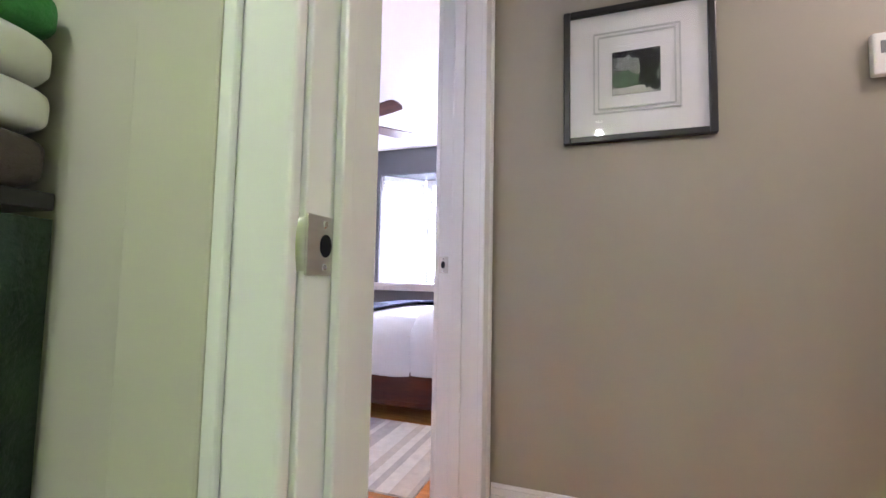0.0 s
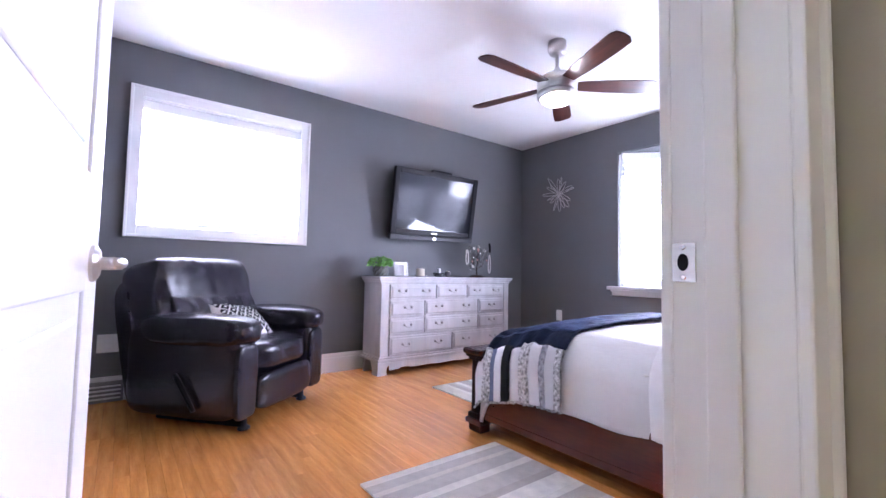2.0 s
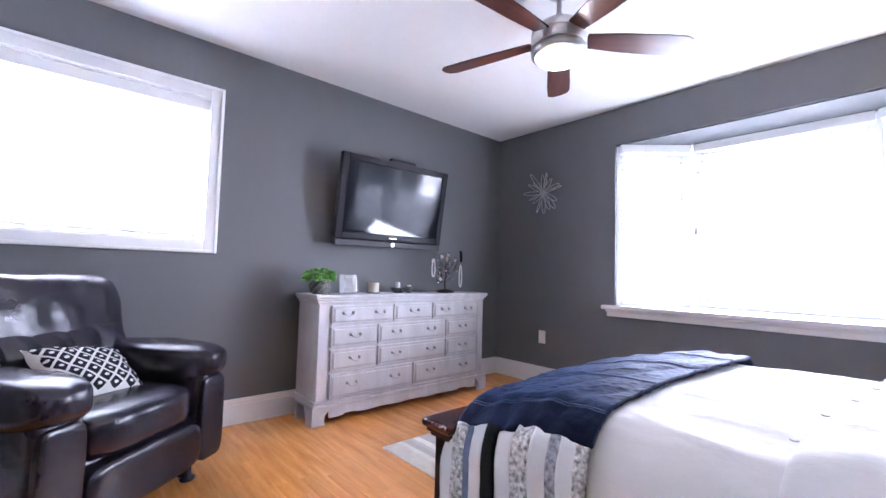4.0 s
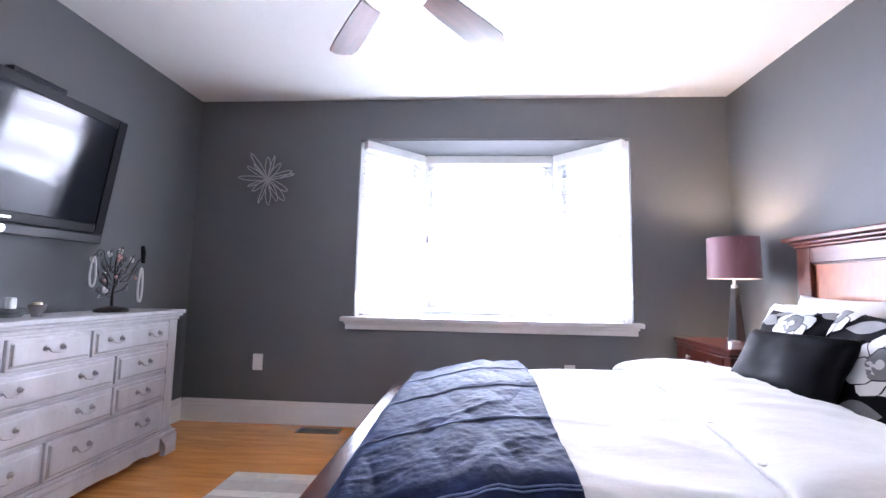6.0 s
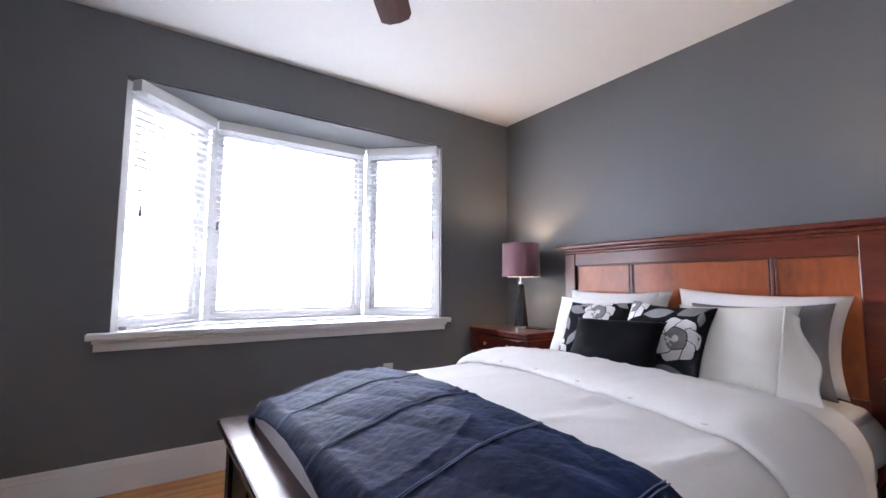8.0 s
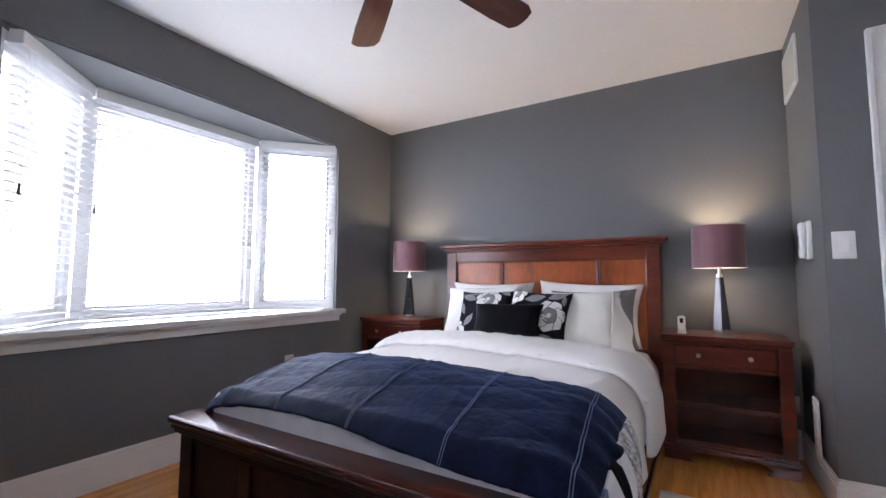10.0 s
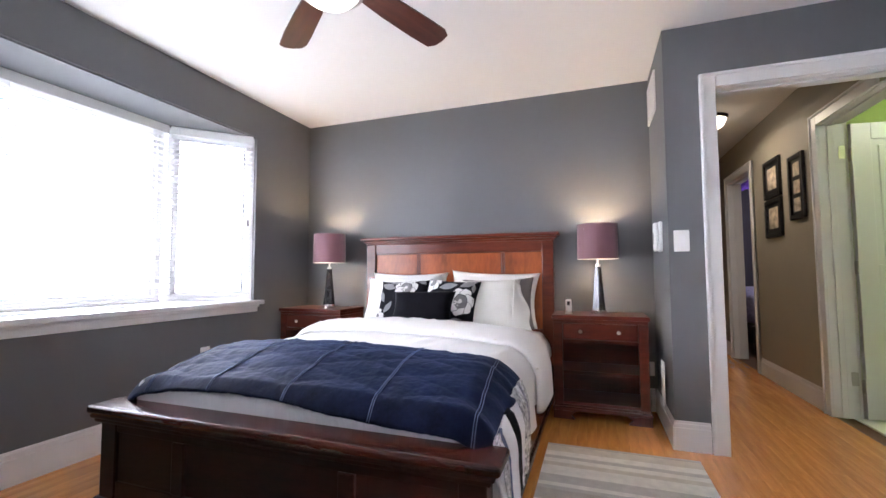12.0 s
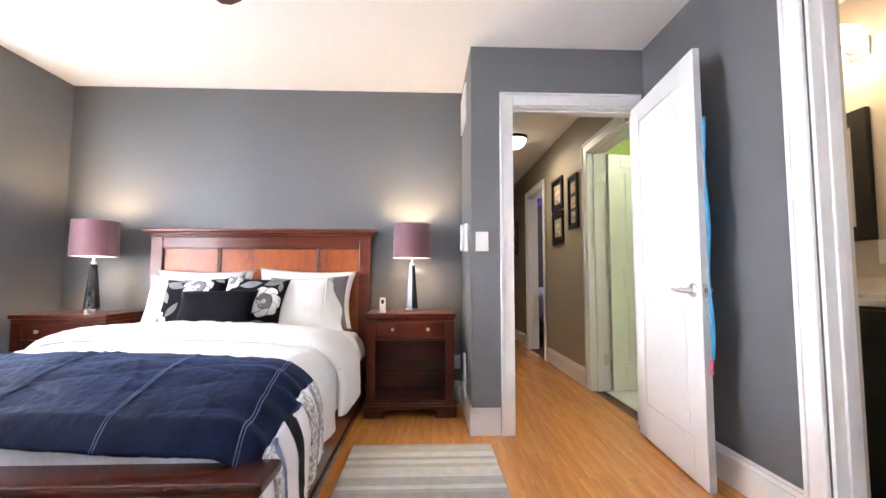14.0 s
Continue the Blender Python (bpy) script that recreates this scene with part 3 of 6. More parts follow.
for lo, hi in (((-26, 24.0, -6), (24, 24.1, 22)), ((-18.1, -14, -6), (-18.0, 14, 16))):
    tagged(part("backdrop", blocks((lo, hi)), SKYGLOW), "white overcast sky beyond the windows", "sky", kind="structure")
SNOW = mat("snowy_ground", (0.75, 0.76, 0.78), 0.9, vary=0.05, scale=0.5)
structure("ground", blocks(((-60, -60, -0.6), (60, 60, -0.45))), SNOW, "pale snow covered ground outside", "ground")

# ---- the bed ----
BX0, BX1, BY0, BY1 = -1.47, 0.60, 0.735, 2.285
bed = empty("bed", (0, 0, 0), "dark cherry panel bed with tall headboard and low footboard", "bed")
hb = part("headboard", blocks(((0.632, 0.785, 0.30), (0.655, 2.235, 1.24))), CHERRYZ, bed)
for y in (0.70, 2.235):
    part("post", blocks(((0.605, y, 0.0), (0.665, y + 0.085, 1.245)), bevel=0.004), CHERRYH, bed)
part("top_rail", blocks(((0.610, 0.785, 1.165), (0.660, 2.235, 1.245)), bevel=0.003), CHERRYH, hb)
part("lower_rail", blocks(((0.610, 0.785, 0.45), (0.660, 2.235, 0.56)), bevel=0.003), CHERRYH, hb)
for y in (1.095, 1.825):
    part("mullion", blocks(((0.6235, y - 0.009, 0.56), (0.656, y + 0.009, 1.165)), bevel=0.004), CHERRYH, hb)
for y0, y1 in ((0.785, 1.083), (1.107, 1.813), (1.837, 2.235)):
    part("panel", blocks(((0.628, y0, 0.56), (0.650, y1, 1.165))), CHERRYZ, hb, "warm reddish figured wood panel")
    part("bead", blocks(((0.620, y0, 1.156), (0.640, y1, 1.165)), ((0.6245, y0, 0.56), (0.640, y0 + 0.006, 1.156)), ((0.6245, y1 - 0.006, 0.56), (0.640, y1, 1.156)), bevel=0.002), CHERRYH, hb)
crown = part("crown", blocks(((0.595, 0.69, 1.245), (0.675, 2.325, 1.262)), ((0.580, 0.675, 1.262), (0.68, 2.34, 1.280)), bevel=0.006), CHERRYH, bed)
part("cap", blocks(((0.555, 0.652, 1.280), (0.686, 2.362, 1.306)), bevel=0.008, segments=3), CHERRYH, bed)

fb = part("footboard", blocks(((-1.530, 0.79, 0.12), (-1.500, 2.215, 0.425))), CHERRY_SHADED, bed)
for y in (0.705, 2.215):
    part("post", blocks(((-1.545, y, 0.06), (-1.470, y + 0.085, 0.425)), bevel=0.004), CHERRY_SHADED, bed)
part("top_rail", blocks(((-1.540, 0.79, 0.36), (-1.480, 2.215, 0.425)), bevel=0.003), CHERRY_SHADED, fb)
part("lower_rail", blocks(((-1.540, 0.79, 0.10), (-1.480, 2.215, 0.17)), bevel=0.003), CHERRY_SHADED, fb)
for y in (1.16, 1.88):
    part("mullion", blocks(((-1.545, y - 0.03, 0.17), (-1.49, y + 0.03, 0.36)), bevel=0.004), CHERRY_SHADED, fb)
part("moulding", blocks(((-1.560, 0.69, 0.395), (-1.450, 2.325, 0.412)), ((-1.570, 0.678, 0.412), (-1.44, 2.335, 0.430)), bevel=0.006), CHERRY_SHADED, bed)
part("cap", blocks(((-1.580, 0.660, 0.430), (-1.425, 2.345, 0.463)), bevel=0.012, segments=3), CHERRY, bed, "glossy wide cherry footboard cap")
part("plinth", blocks(((-1.572, 0.68, 0.045), (-1.448, 2.325, 0.075)), ((-1.560, 0.69, 0.075), (-1.458, 2.315, 0.105)), bevel=0.008), CHERRY_SHADED, bed)
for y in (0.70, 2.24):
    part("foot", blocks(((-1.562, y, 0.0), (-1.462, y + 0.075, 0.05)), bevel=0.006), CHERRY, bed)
for y0, y1 in ((0.712, 0.742), (2.285, 2.315)):
    rail = part("side_rail", blocks(((-1.482, y0, 0.085), (0.607, y1, 0.295)), bevel=0.004), CHERRYX, bed)
    out = y0 - 0.010 if y0 < 1 else y1
    part("rail_moulding", blocks(((-1.482, out, 0.085), (0.607, out + 0.010, 0.120)), bevel=0.004), CHERRYX, rail)
part("slat_base", blocks(((-1.48, 0.742, 0.20), (0.605, 2.285, 0.235))), CHERRYX, bed)
mattress = tagged(part("mattress", blocks(((-1.455, 0.765, 0.236), (0.585, 2.265, 0.55)), bevel=0.05, segments=4), SHEET, smooth=True), "pale grey sheeted mattress in the bed frame", "mattress")


def ease(a, b, x):
    t = min(1, max(0, (x - a) / (b - a)))
    return t * t * (3 - 2 * t)


def drape(x, s, lift=0.0, hem=0.30):
    """A cover over the bed: x along it, s the way across from the middle line; past the edge it hangs down."""
    top = 0.632 - 0.085 * ease(-1.05, -1.50, x) + 0.012 * math.sin(2.3 * x + 0.6) - 0.02 * ease(0.1, 0.45, x)
    half, r = 0.630, 0.176
    a = abs(s)
    sign = 1 if s > 0 else -1
    if a < half:
        y, z = a, top - 0.022 * (a / half) ** 2
        ny, nz = 0.06 * a, 1
    elif a < half + r * math.pi / 2:
        q = (a - half) / r
        y, z = half + r * math.sin(q), top - 0.022 - r * (1 - math.cos(q))
        ny, nz = math.sin(q), math.cos(q)
    else:
        down = a - half - r * math.pi / 2
        y, z = half + r + 0.012 * math.sin(9 * x + 2) * min(1, down * 5) + 0.02 * down, top - 0.022 - r - down
        ny, nz = 1, 0
    return Vector((x, 1.51 + sign * (y + lift * ny), z + lift * nz))


def wrinkle(p, amount):
    n1 = noise.noise(Vector((p.x * 2.6, p.y * 6.5, p.z * 3)))
    n2 = noise.noise(Vector((p.x * 7 + 5, p.y * 11, p.z * 8)))
    folds = abs(noise.noise(Vector((p.x * 3.5 + p.y * 2.2, p.y * 3.0 - p.x * 1.2, 7.3))))
    q, w = 0.87 * p.x + 0.5 * p.y, 0.87 * p.y - 0.5 * p.x
    ridge = max(0.0, 1 - 2.6 * abs(noise.noise(Vector((q * 1.7 + 3, w * 6.5 + 0.8 * n1, 2.2))))) ** 3
    ridge *= 0.5 + 0.5 * noise.noise(Vector((p.x * 1.9, p.y * 1.9, 9.1)))
    fine = max(0.0, 1 - 3.2 * abs(noise.noise(Vector((q * 4.0 + 1, w * 15 + 1.2 * n1, 5.2))))) ** 2 * (0.5 + 0.5 * n2)
    return amount * (0.30 * n1 + 0.15 * n2 + 0.8 * (0.25 - folds) * (folds < 0.25) + 0.75 * ridge + 0.22 * fine)


def tension(p, amount):
    """Long soft folds pulled along the bed, with a fine crumple."""
    n1 = noise.noise(Vector((p.x * 1.6, p.y * 2.4, p.z * 2)))
    bend = p.y + 0.22 * math.sin(1.9 * p.x + 0.8) + 0.10 * n1
    long_fold = max(0.0, 1 - 2.4 * abs(noise.noise(Vector((p.x * 1.3, bend * 7.5, 4.4))))) ** 2
    fine = max(0.0, 1 - 3.0 * abs(noise.noise(Vector((p.x * 3.1 + 2, bend * 17, 1.7))))) ** 2
    patch = 0.5 + 0.7 * noise.noise(Vector((p.x * 2.1, p.y * 2.1, 6.6)))
    return amount * (0.45 * n1 + 0.75 * long_fold * patch + 0.22 * fine * patch)


def duvet_at(u, v):
    x = -1.462 + u * 1.64
    s = (v * 2 - 1) * 1.07
    p = drape(x, s)
    p.z += tension(p, 0.020)
    if abs(s) > 0.85:
        p.y += math.copysign(0.014, s) * math.sin(x * 17 + 1.5 * noise.noise(Vector((x * 3, 0, 1)))) * min(1, (abs(s) - 0.85) * 4)
    if x < -1.38:
        p.z -= 0.13 * ((-1.38 - x) / 0.082) ** 2
    return p


def fold_at(u, v):
    """The turned back top edge of the duvet, a soft roll across the bed."""
    s = (v * 2 - 1) * 1.055
    q = u * math.pi
    p = drape(-0.225 + 0.22 * math.cos(q) + 0.10 * max(-0.8, min(0.6, s)), s, 0.006 + 0.050 * math.sin(q) ** 0.6)
    p.x += 0.012 * math.sin(s * 5 + 1)
    p.z += tension(p, 0.014)
    return p


duvet = empty("duvet", (0, 0, 0), "rumpled white cotton duvet with its top edge turned back", "duvet")
part("cover", grid_sheet(130, 130, duvet_at, 0.02), LINEN, duvet, smooth=True)
part("turned_edge", grid_sheet(30, 120, fold_at, 0.012), LINEN, duvet, smooth=True)
for k in range(7):
    p = fold_at(0.93, 0.10 + 0.115 * k)
    part("button", ring_solid([(0.009, 0.0), (0.010, 0.003), (0.007, 0.005), (0.001, 0.004)], 12), CREAM, duvet, "small pale duvet button", smooth=True, at=Matrix.Translation(p + Vector((-0.012, 0, 0.004))))


def sheet_at(u, v):
    s = (v * 2 - 1) * 0.93
    p = drape(0.10 + 0.47 * u, s, -0.02)
    p.z += wrinkle(p, 0.01) - 0.03
    return p


tagged(part("bed_sheet", grid_sheet(24, 60, sheet_at, 0.008), LINEN, smooth=True), "white fitted sheet under the pillows", "sheet")

# folded quilt across the foot: navy top, printed striped ends
QX0, QX1 = -1.475, -0.905


def quilt_pt(u, s, lift=0.030):
    x = QX0 + u * (QX1 - QX0)
    x += u * 0.015 * s + 0.012 * math.sin(s * 4.1 + 0.4)
    p = drape(x, s, lift)
    p.z += wrinkle(drape(x, s), 0.008)
    d = abs(math.sin(20 * (x + 0.35 * s)) * math.sin(20 * (x - 0.35 * s)))
    k = 0.0065 * d ** 0.5 + 0.0013 * noise.noise(Vector((x * 30, s * 27, 3))) + 0.0017 * noise.noise(Vector((x * 58, s * 55, 9)))
    if abs(s) > 0.58:
        k += 0.0045 * min(1, (abs(s) - 0.58) * 5) * math.sin(x * 62 + 2.5 * noise.noise(Vector((x * 6, s * 2, 1))))
    if abs(s) < 0.8:
        p.z += k
    else:
        p.y += math.copysign(k, s) + math.copysign(0.012, s) * math.sin(x * 15)
    if x < -1.42:
        p.z -= 0.06 * ((-1.42 - x) / 0.06) ** 1.5
    return p


quilt = empty("quilt", (0, 0, 0), "navy quilted throw with black and white striped ends", "quilt")
part("navy_top", grid_sheet(100, 230, lambda u, v: quilt_pt(u, -0.804 + 1.612 * v), 0.014), NAVY, quilt, smooth=True)
for s in (-0.72, -0.38, -0.02, 0.34, 0.66):
    part("stitched_seam", merge(*[tube([quilt_pt(u / 24, s + 0.035 * (u / 24 - 0.5) + o, 0.0325) for u in range(25)], 0.0019, 6) for o in (0.0, 0.008)]), STITCH, quilt, smooth=True)
STRIPEW = mat("white_print_cloth", (0.78, 0.78, 0.80), 0.85, vary=0.05, scale=10, bump=0.1)
DOTS = mat("black_floral_print", (0.02, 0.02, 0.028), 0.85, vary=0.6, scale=70, second=(0.75, 0.75, 0.78))
DAMASK = mat("grey_floral_print", (0.07, 0.07, 0.10), 0.85, vary=0.5, scale=60, second=(0.40, 0.40, 0.46))
BANDS = [(0.0, 0.10, STRIPEW), (0.10, 0.19, DOTS), (0.19, 0.245, STITCH), (0.245, 0.355, STRIPEW), (0.355, 0.45, INK), (0.45, 0.58, STRIPEW), (0.58, 0.69, DOTS),
         (0.69, 0.79, STRIPEW), (0.79, 0.85, DAMASK), (0.85, 0.93, STRIPEW), (0.93, 1.0, DOTS)]
for sign, edge in ((-1, 0.799), (1, 0.803)):
    for a, b, m in BANDS:
        part("striped_band", grid_sheet(6, 14, lambda u, v: quilt_pt(a + (b - a) * u, sign * (edge + (1.06 - edge) * v), 0.029), 0.010), m, quilt, smooth=True)
    trim = bmesh.new()
    for i in range(60):
        p = quilt_pt(i / 59, sign * 1.063, 0.029)
        bmesh.ops.create_icosphere(trim, subdivisions=1, radius=0.008, matrix=Matrix.Translation(p + Vector((0, 0, random.uniform(-0.006, 0.004)))))
    part("pompom_trim", trim, DOTS, quilt, "tiny black and white pompom fringe")


# ---- pillows ----
def pillow_pt(u, v, w, h, t, side, crease=0.0):
    """A point on a pillow's face, u and v in -1..1, standing in x and z, bulging along y."""
    pu, pv = 1 - 0.10 * (1 - v * v) * abs(u) ** 3, 1 - 0.10 * (1 - u * u) * abs(v) ** 3
    body = max(0.0, (1 - u ** 4)) ** 0.55 * max(0.0, (1 - v ** 4)) ** 0.55
    n = noise.noise(Vector((u * 1.8 + w * 9, v * 1.8 + h * 7, side))) * 0.16 + crease * noise.noise(Vector((u * 5, v * 3 + 4, side + 3)))
    return Vector((w / 2 * u * pu, side * t / 2 * body * (1 + n), h / 2 * v * pv))


def pillow_mesh(w, h, t, crease=0.1, n=22):
    bms = []
    for side in (-1, 1):
        bms.append(grid_sheet(n, n, lambda a, b: pillow_pt(a * 2 - 1, b * 2 - 1, w, h, t, side, crease)))
    bm = merge(*bms)
    bmesh.ops.remove_doubles(bm, verts=bm.verts, dist=0.0005)
    return bm


def pillow(at, w, h, t, material, label, crease=0.1):
    return tagged(part("pillow", pillow_mesh(w, h, t, crease), material, smooth=True, at=at), label, "pillow", "pillows on the bed")


def lean(x, y, z, tilt, turn=0.0, roll=0.0):
    """Stands a pillow on the bed facing the foot, tilted back against the headboard."""
    return Matrix.Translation((x, y, z)) @ Matrix.Rotation(radians(90 + turn), 4, "Z") @ Matrix.Rotation(radians(-tilt), 4, "X") @ Matrix.Rotation(radians(roll), 4, "Y")


pillow(lean(0.475, 1.86, 0.795, -14), 0.68, 0.42, 0.15, LINEN, "plump white pillow leaning on the headboard", 0.05)
pillow(lean(0.285, 1.825, 0.775, -25, 0, 3), 0.64, 0.43, 0.17, LINEN, "white pillow with pale embroidered flowers", 0.07)
pillow(lean(0.475, 1.145, 0.800, -14, 0, -2), 0.70, 0.42, 0.16, LINEN, "crisp white pillow leaning on the headboard", 0.06)
pillow(lean(0.345, 1.085, 0.770, -20, 2, 2), 0.54, 0.39, 0.11, MAUVE, "dusky grey satin pillow behind an ivory one", 0.06)
ivory = pillow(lean(0.215, 1.135, 0.765, -26, -2, 2), 0.48, 0.40, 0.15, CREAM, "ivory cotton pillow with a folded open end", 0.08)
part("flap", grid_sheet(16, 20, lambda u, v: (-0.200 - (0.135 - 0.085 * v) * u + 0.012 * math.sin(9 * v) * u, 0.050 * (1 - u) ** 1.5 + 0.022 * math.sin(6 * v + 2 * u) * u, -0.198 + 0.37 * v * (1 - 0.10 * u)), 0.006), CREAM, ivory, "loose open end of the pillow case", smooth=True)


WHITEPRINT = mat("white_flower_print", (0.72, 0.71, 0.71), 0.8, vary=0.04, scale=20)


def floral(at, w, h, t, flowers, leaves, label):
    pl = empty("floral_pillow", at, label, "pillow", "pillows on the bed")
    part("cover", pillow_mesh(w, h, t), INK, pl, smooth=True)

    def on(u, v, up):
        p = pillow_pt(max(-0.97, min(0.97, u)), max(-0.97, min(0.97, v)), w, h, t, 1, 0.1)
        return p + Vector((0, up, 0))
    asp = w / h
    for cu, cv, r in flowers:
        for ring, count, rad, m, nm in ((0.62, 7, 0.46, WHITEPRINT, "petal"), (0.0, 1, 0.50, GREYPRINT, "flower_heart")):
            for k in range(count):
                a0 = 2 * math.pi * k / count + 0.3
                pu, pv = cu + r * ring * math.cos(a0) / asp, cv + r * ring * math.sin(a0)
                up = 0.003 + 0.0010 * k + (0.006 if nm != "petal" else 0)
                for grow, mm, lift in ((1.09, INK, 0.0), (1.0, m, 0.0006)):
                    part(nm if grow == 1.0 else "outline", grid_sheet(3, 18, lambda a, b: on(pu + a * r * rad * grow * (1 + 0.07 * math.cos(5 * b * 2 * math.pi)) * math.cos(2 * math.pi * b) / asp,
                                                              pv + a * r * rad * grow * (1 + 0.07 * math.cos(5 * b * 2 * math.pi)) * math.sin(2 * math.pi * b), up + lift)), mm, pl, smooth=True)
        part("stamen", grid_sheet(2, 10, lambda a, b: on(cu + a * r * 0.16 * math.cos(2 * math.pi * b) / asp, cv + a * r * 0.16 * math.sin(2 * math.pi * b), 0.0125)), WHITEPRINT, pl)
    for cu, cv, ln, ang in leaves:
        c, s = math.cos(radians(ang)), math.sin(radians(ang))

        def leaf(a, b):
            l, wd = (a - 0.5) * ln, (b - 0.5) * ln * 0.42 * math.sin(math.pi * min(1, max(0, a)))
            return on(cu + (l * c - wd * s) / asp, cv + l * s + wd * c, 0.0025)
        part("leaf", grid_sheet(8, 3, leaf), GREYPRINT, pl, smooth=True)
    return pl


floral(lean(0.150, 1.755, 0.772, -27, 0, 2), 0.40, 0.37, 0.12, [(-0.20, 0.52, 0.46), (0.95, -0.75, 0.42)],
       [(0.55, 0.62, 0.75, 20), (0.25, 0.86, 0.6, 160), (0.80, 0.2, 0.6, 60), (-0.75, 0.85, 0.5, 30), (0.45, -0.3, 0.6, 120)], "black cushion printed with white flowers and grey leaves")
floral(lean(0.125, 1.372, 0.772, -27, 0, -3), 0.40, 0.38, 0.12, [(-0.46, 0.0, 0.52), (0.82, 0.78, 0.42)],
       [(0.10, 0.62, 0.75, 165), (-0.62, 0.80, 0.75, 150), (-0.35, -0.82, 0.8, 170), (0.45, -0.5, 0.6, 100), (-0.85, 0.6, 0.4, 80)], "black cushion printed with a large white flower")
pillow(lean(-0.035, 1.52, 0.752, -30, 4, 1), 0.45, 0.26, 0.12, SATIN, "small black satin lumbar pillow", 0.05)


# ---- nightstands ----
def nightstand(at, shelves, label):
    """Origin at the floor in the middle of the front; depth runs to +x, width along y."""
    n = empty("nightstand", at, label, "nightstand", "pair of nightstands")
    w, d, h = 0.60, 0.37, 0.70
    part("tabletop", blocks(((-0.005, -w / 2 - 0.01, h - 0.028), (d, w / 2 + 0.01, h)), bevel=0.006, segments=3), CHERRYM, n)
    part("top_moulding", blocks(((0.006, -w / 2, h - 0.05), (d, w / 2, h - 0.028)), bevel=0.006), CHERRYM, n)
    for s in (-1, 1):
        part("side_panel", blocks(((0.02, s * (w / 2 - 0.012) - 0.012, 0.07), (d, s * (w / 2 - 0.012) + 0.012, h - 0.05))), CHERRYM, n)
        part("front_stile", blocks(((0.012, s * (w / 2 - 0.03) - 0.03, 0.07), (0.034, s * (w / 2 - 0.03) + 0.03, h - 0.05)), bevel=0.003), CHERRYM, n)
    part("back_panel", blocks(((d - 0.012, -w / 2 + 0.024, 0.07), (d - 0.002, w / 2 - 0.024, h - 0.05))), CHERRYM, n)
    part("drawer_divider", blocks(((0.016, -w / 2 + 0.06, 0.515), (0.034, w / 2 - 0.06, 0.535)), bevel=0.002), CHERRYM, n)
    dr = part("drawer", blocks(((0.008, -w / 2 + 0.066, 0.541), (0.03, w / 2 - 0.066, 0.644)), bevel=0.006), CHERRYM, n)
    for y in (-0.12, 0.12):
        part("knob", ring_solid([(0.005, 0), (0.005, 0.012), (0.013, 0.016), (0.013, 0.022), (0.006, 0.026)], 16), STEEL, dr, "square-edged nickel knob", smooth=True,
             at=Matrix.Translation((0.008, y, 0.593)) @ Matrix.Rotation(radians(-90), 4, "Y"))
    part("shelf", blocks(((0.03, -w / 2 + 0.024, 0.30), (d - 0.012, w / 2 - 0.024, 0.32)), bevel=0.002), CHERRYM, n)
    part("bottom_shelf", blocks(((0.02, -w / 2 + 0.024, 0.095), (d - 0.012, w / 2 - 0.024, 0.115)), bevel=0.002), CHERRYM, n)
    part("base_moulding", blocks(((0.0, -w / 2 - 0.012, 0.055), (d, w / 2 + 0.012, 0.08)), ((0.006, -w / 2 - 0.006, 0.08), (d, w / 2 + 0.006, 0.095)), bevel=0.006), CHERRYM, n)
    for s in (-1, 1):
        bm = prism([(0.0, 0.0), (0.14, 0.0), (0.115, 0.028), (0.155, 0.055), (0.0, 0.055)], 0.0, 0.03)
        part("bracket_foot", bm, CHERRYM, n, at=Matrix.Translation((0.006, s * (w / 2 + 0.008), 0.0)) @ Matrix(((0, 0, 1, 0), (-s, 0, 0, 0), (0, 1, 0, 0), (0, 0, 0, 1))))
        part("back_foot", blocks(((d - 0.04, s * (w / 2 - 0.03) - 0.03, 0.0), (d - 0.005, s * (w / 2 - 0.03) + 0.03, 0.055))), CHERRYM, n)
    return n


nightstand((0.315, 0.385, 0), True, "cherry nightstand with one drawer and open shelves")
nightstand((0.255, 2.665, 0), True, "cherry nightstand with one drawer by the window")

# ---- table lamps ----
SHADE = bpy.data.materials.new("mauve_lampshade")
SHADE.use_nodes = True
hn = SHADE.node_tree
hb_ = hn.nodes["Principled BSDF"]
hc = hn.nodes.new("ShaderNodeTexCoord")
hm = hn.nodes.new("ShaderNodeMapping")
hm.inputs["Scale"].default_value = (60, 60, 0.6)
hnz = hn.nodes.new("ShaderNodeTexNoise")
hnz.inputs["Scale"].default_value = 3
hn.links.new(hc.outputs["Object"], hm.inputs[0])
hn.links.new(hm.outputs[0], hnz.inputs["Vector"])
hr = hn.nodes.new("ShaderNodeValToRGB")
hr.color_ramp.elements[0].color, hr.color_ramp.elements[1].color = (0.125, 0.047, 0.063, 1), (0.180, 0.075, 0.094, 1)
hn.links.new(hnz.outputs["Fac"], hr.inputs[0])
hn.links.new(hr.outputs[0], hb_.inputs["Base Color"])
hb_.inputs["Roughness"].default_value, hb_.inputs["Sheen Weight"].default_value = 0.6, 0.4
ht, hx = hn.nodes.new("ShaderNodeBsdfTranslucent"), hn.nodes.new("ShaderNodeMixShader")
ht.inputs["Color"].default_value = (0.42, 0.15, 0.20, 1)
hx.inputs[0].default_value = 0.02
hn.links.new(hb_.outputs[0], hx.inputs[1])
hn.links.new(ht.outputs[0], hx.inputs[2])
hn.links.new(hx.outputs[0], hn.nodes["Material Output"].inputs[0])
BULB = mat("warm_bulb", (1.0, 0.78, 0.50), 0.5, vary=0.0, emit=10.0)
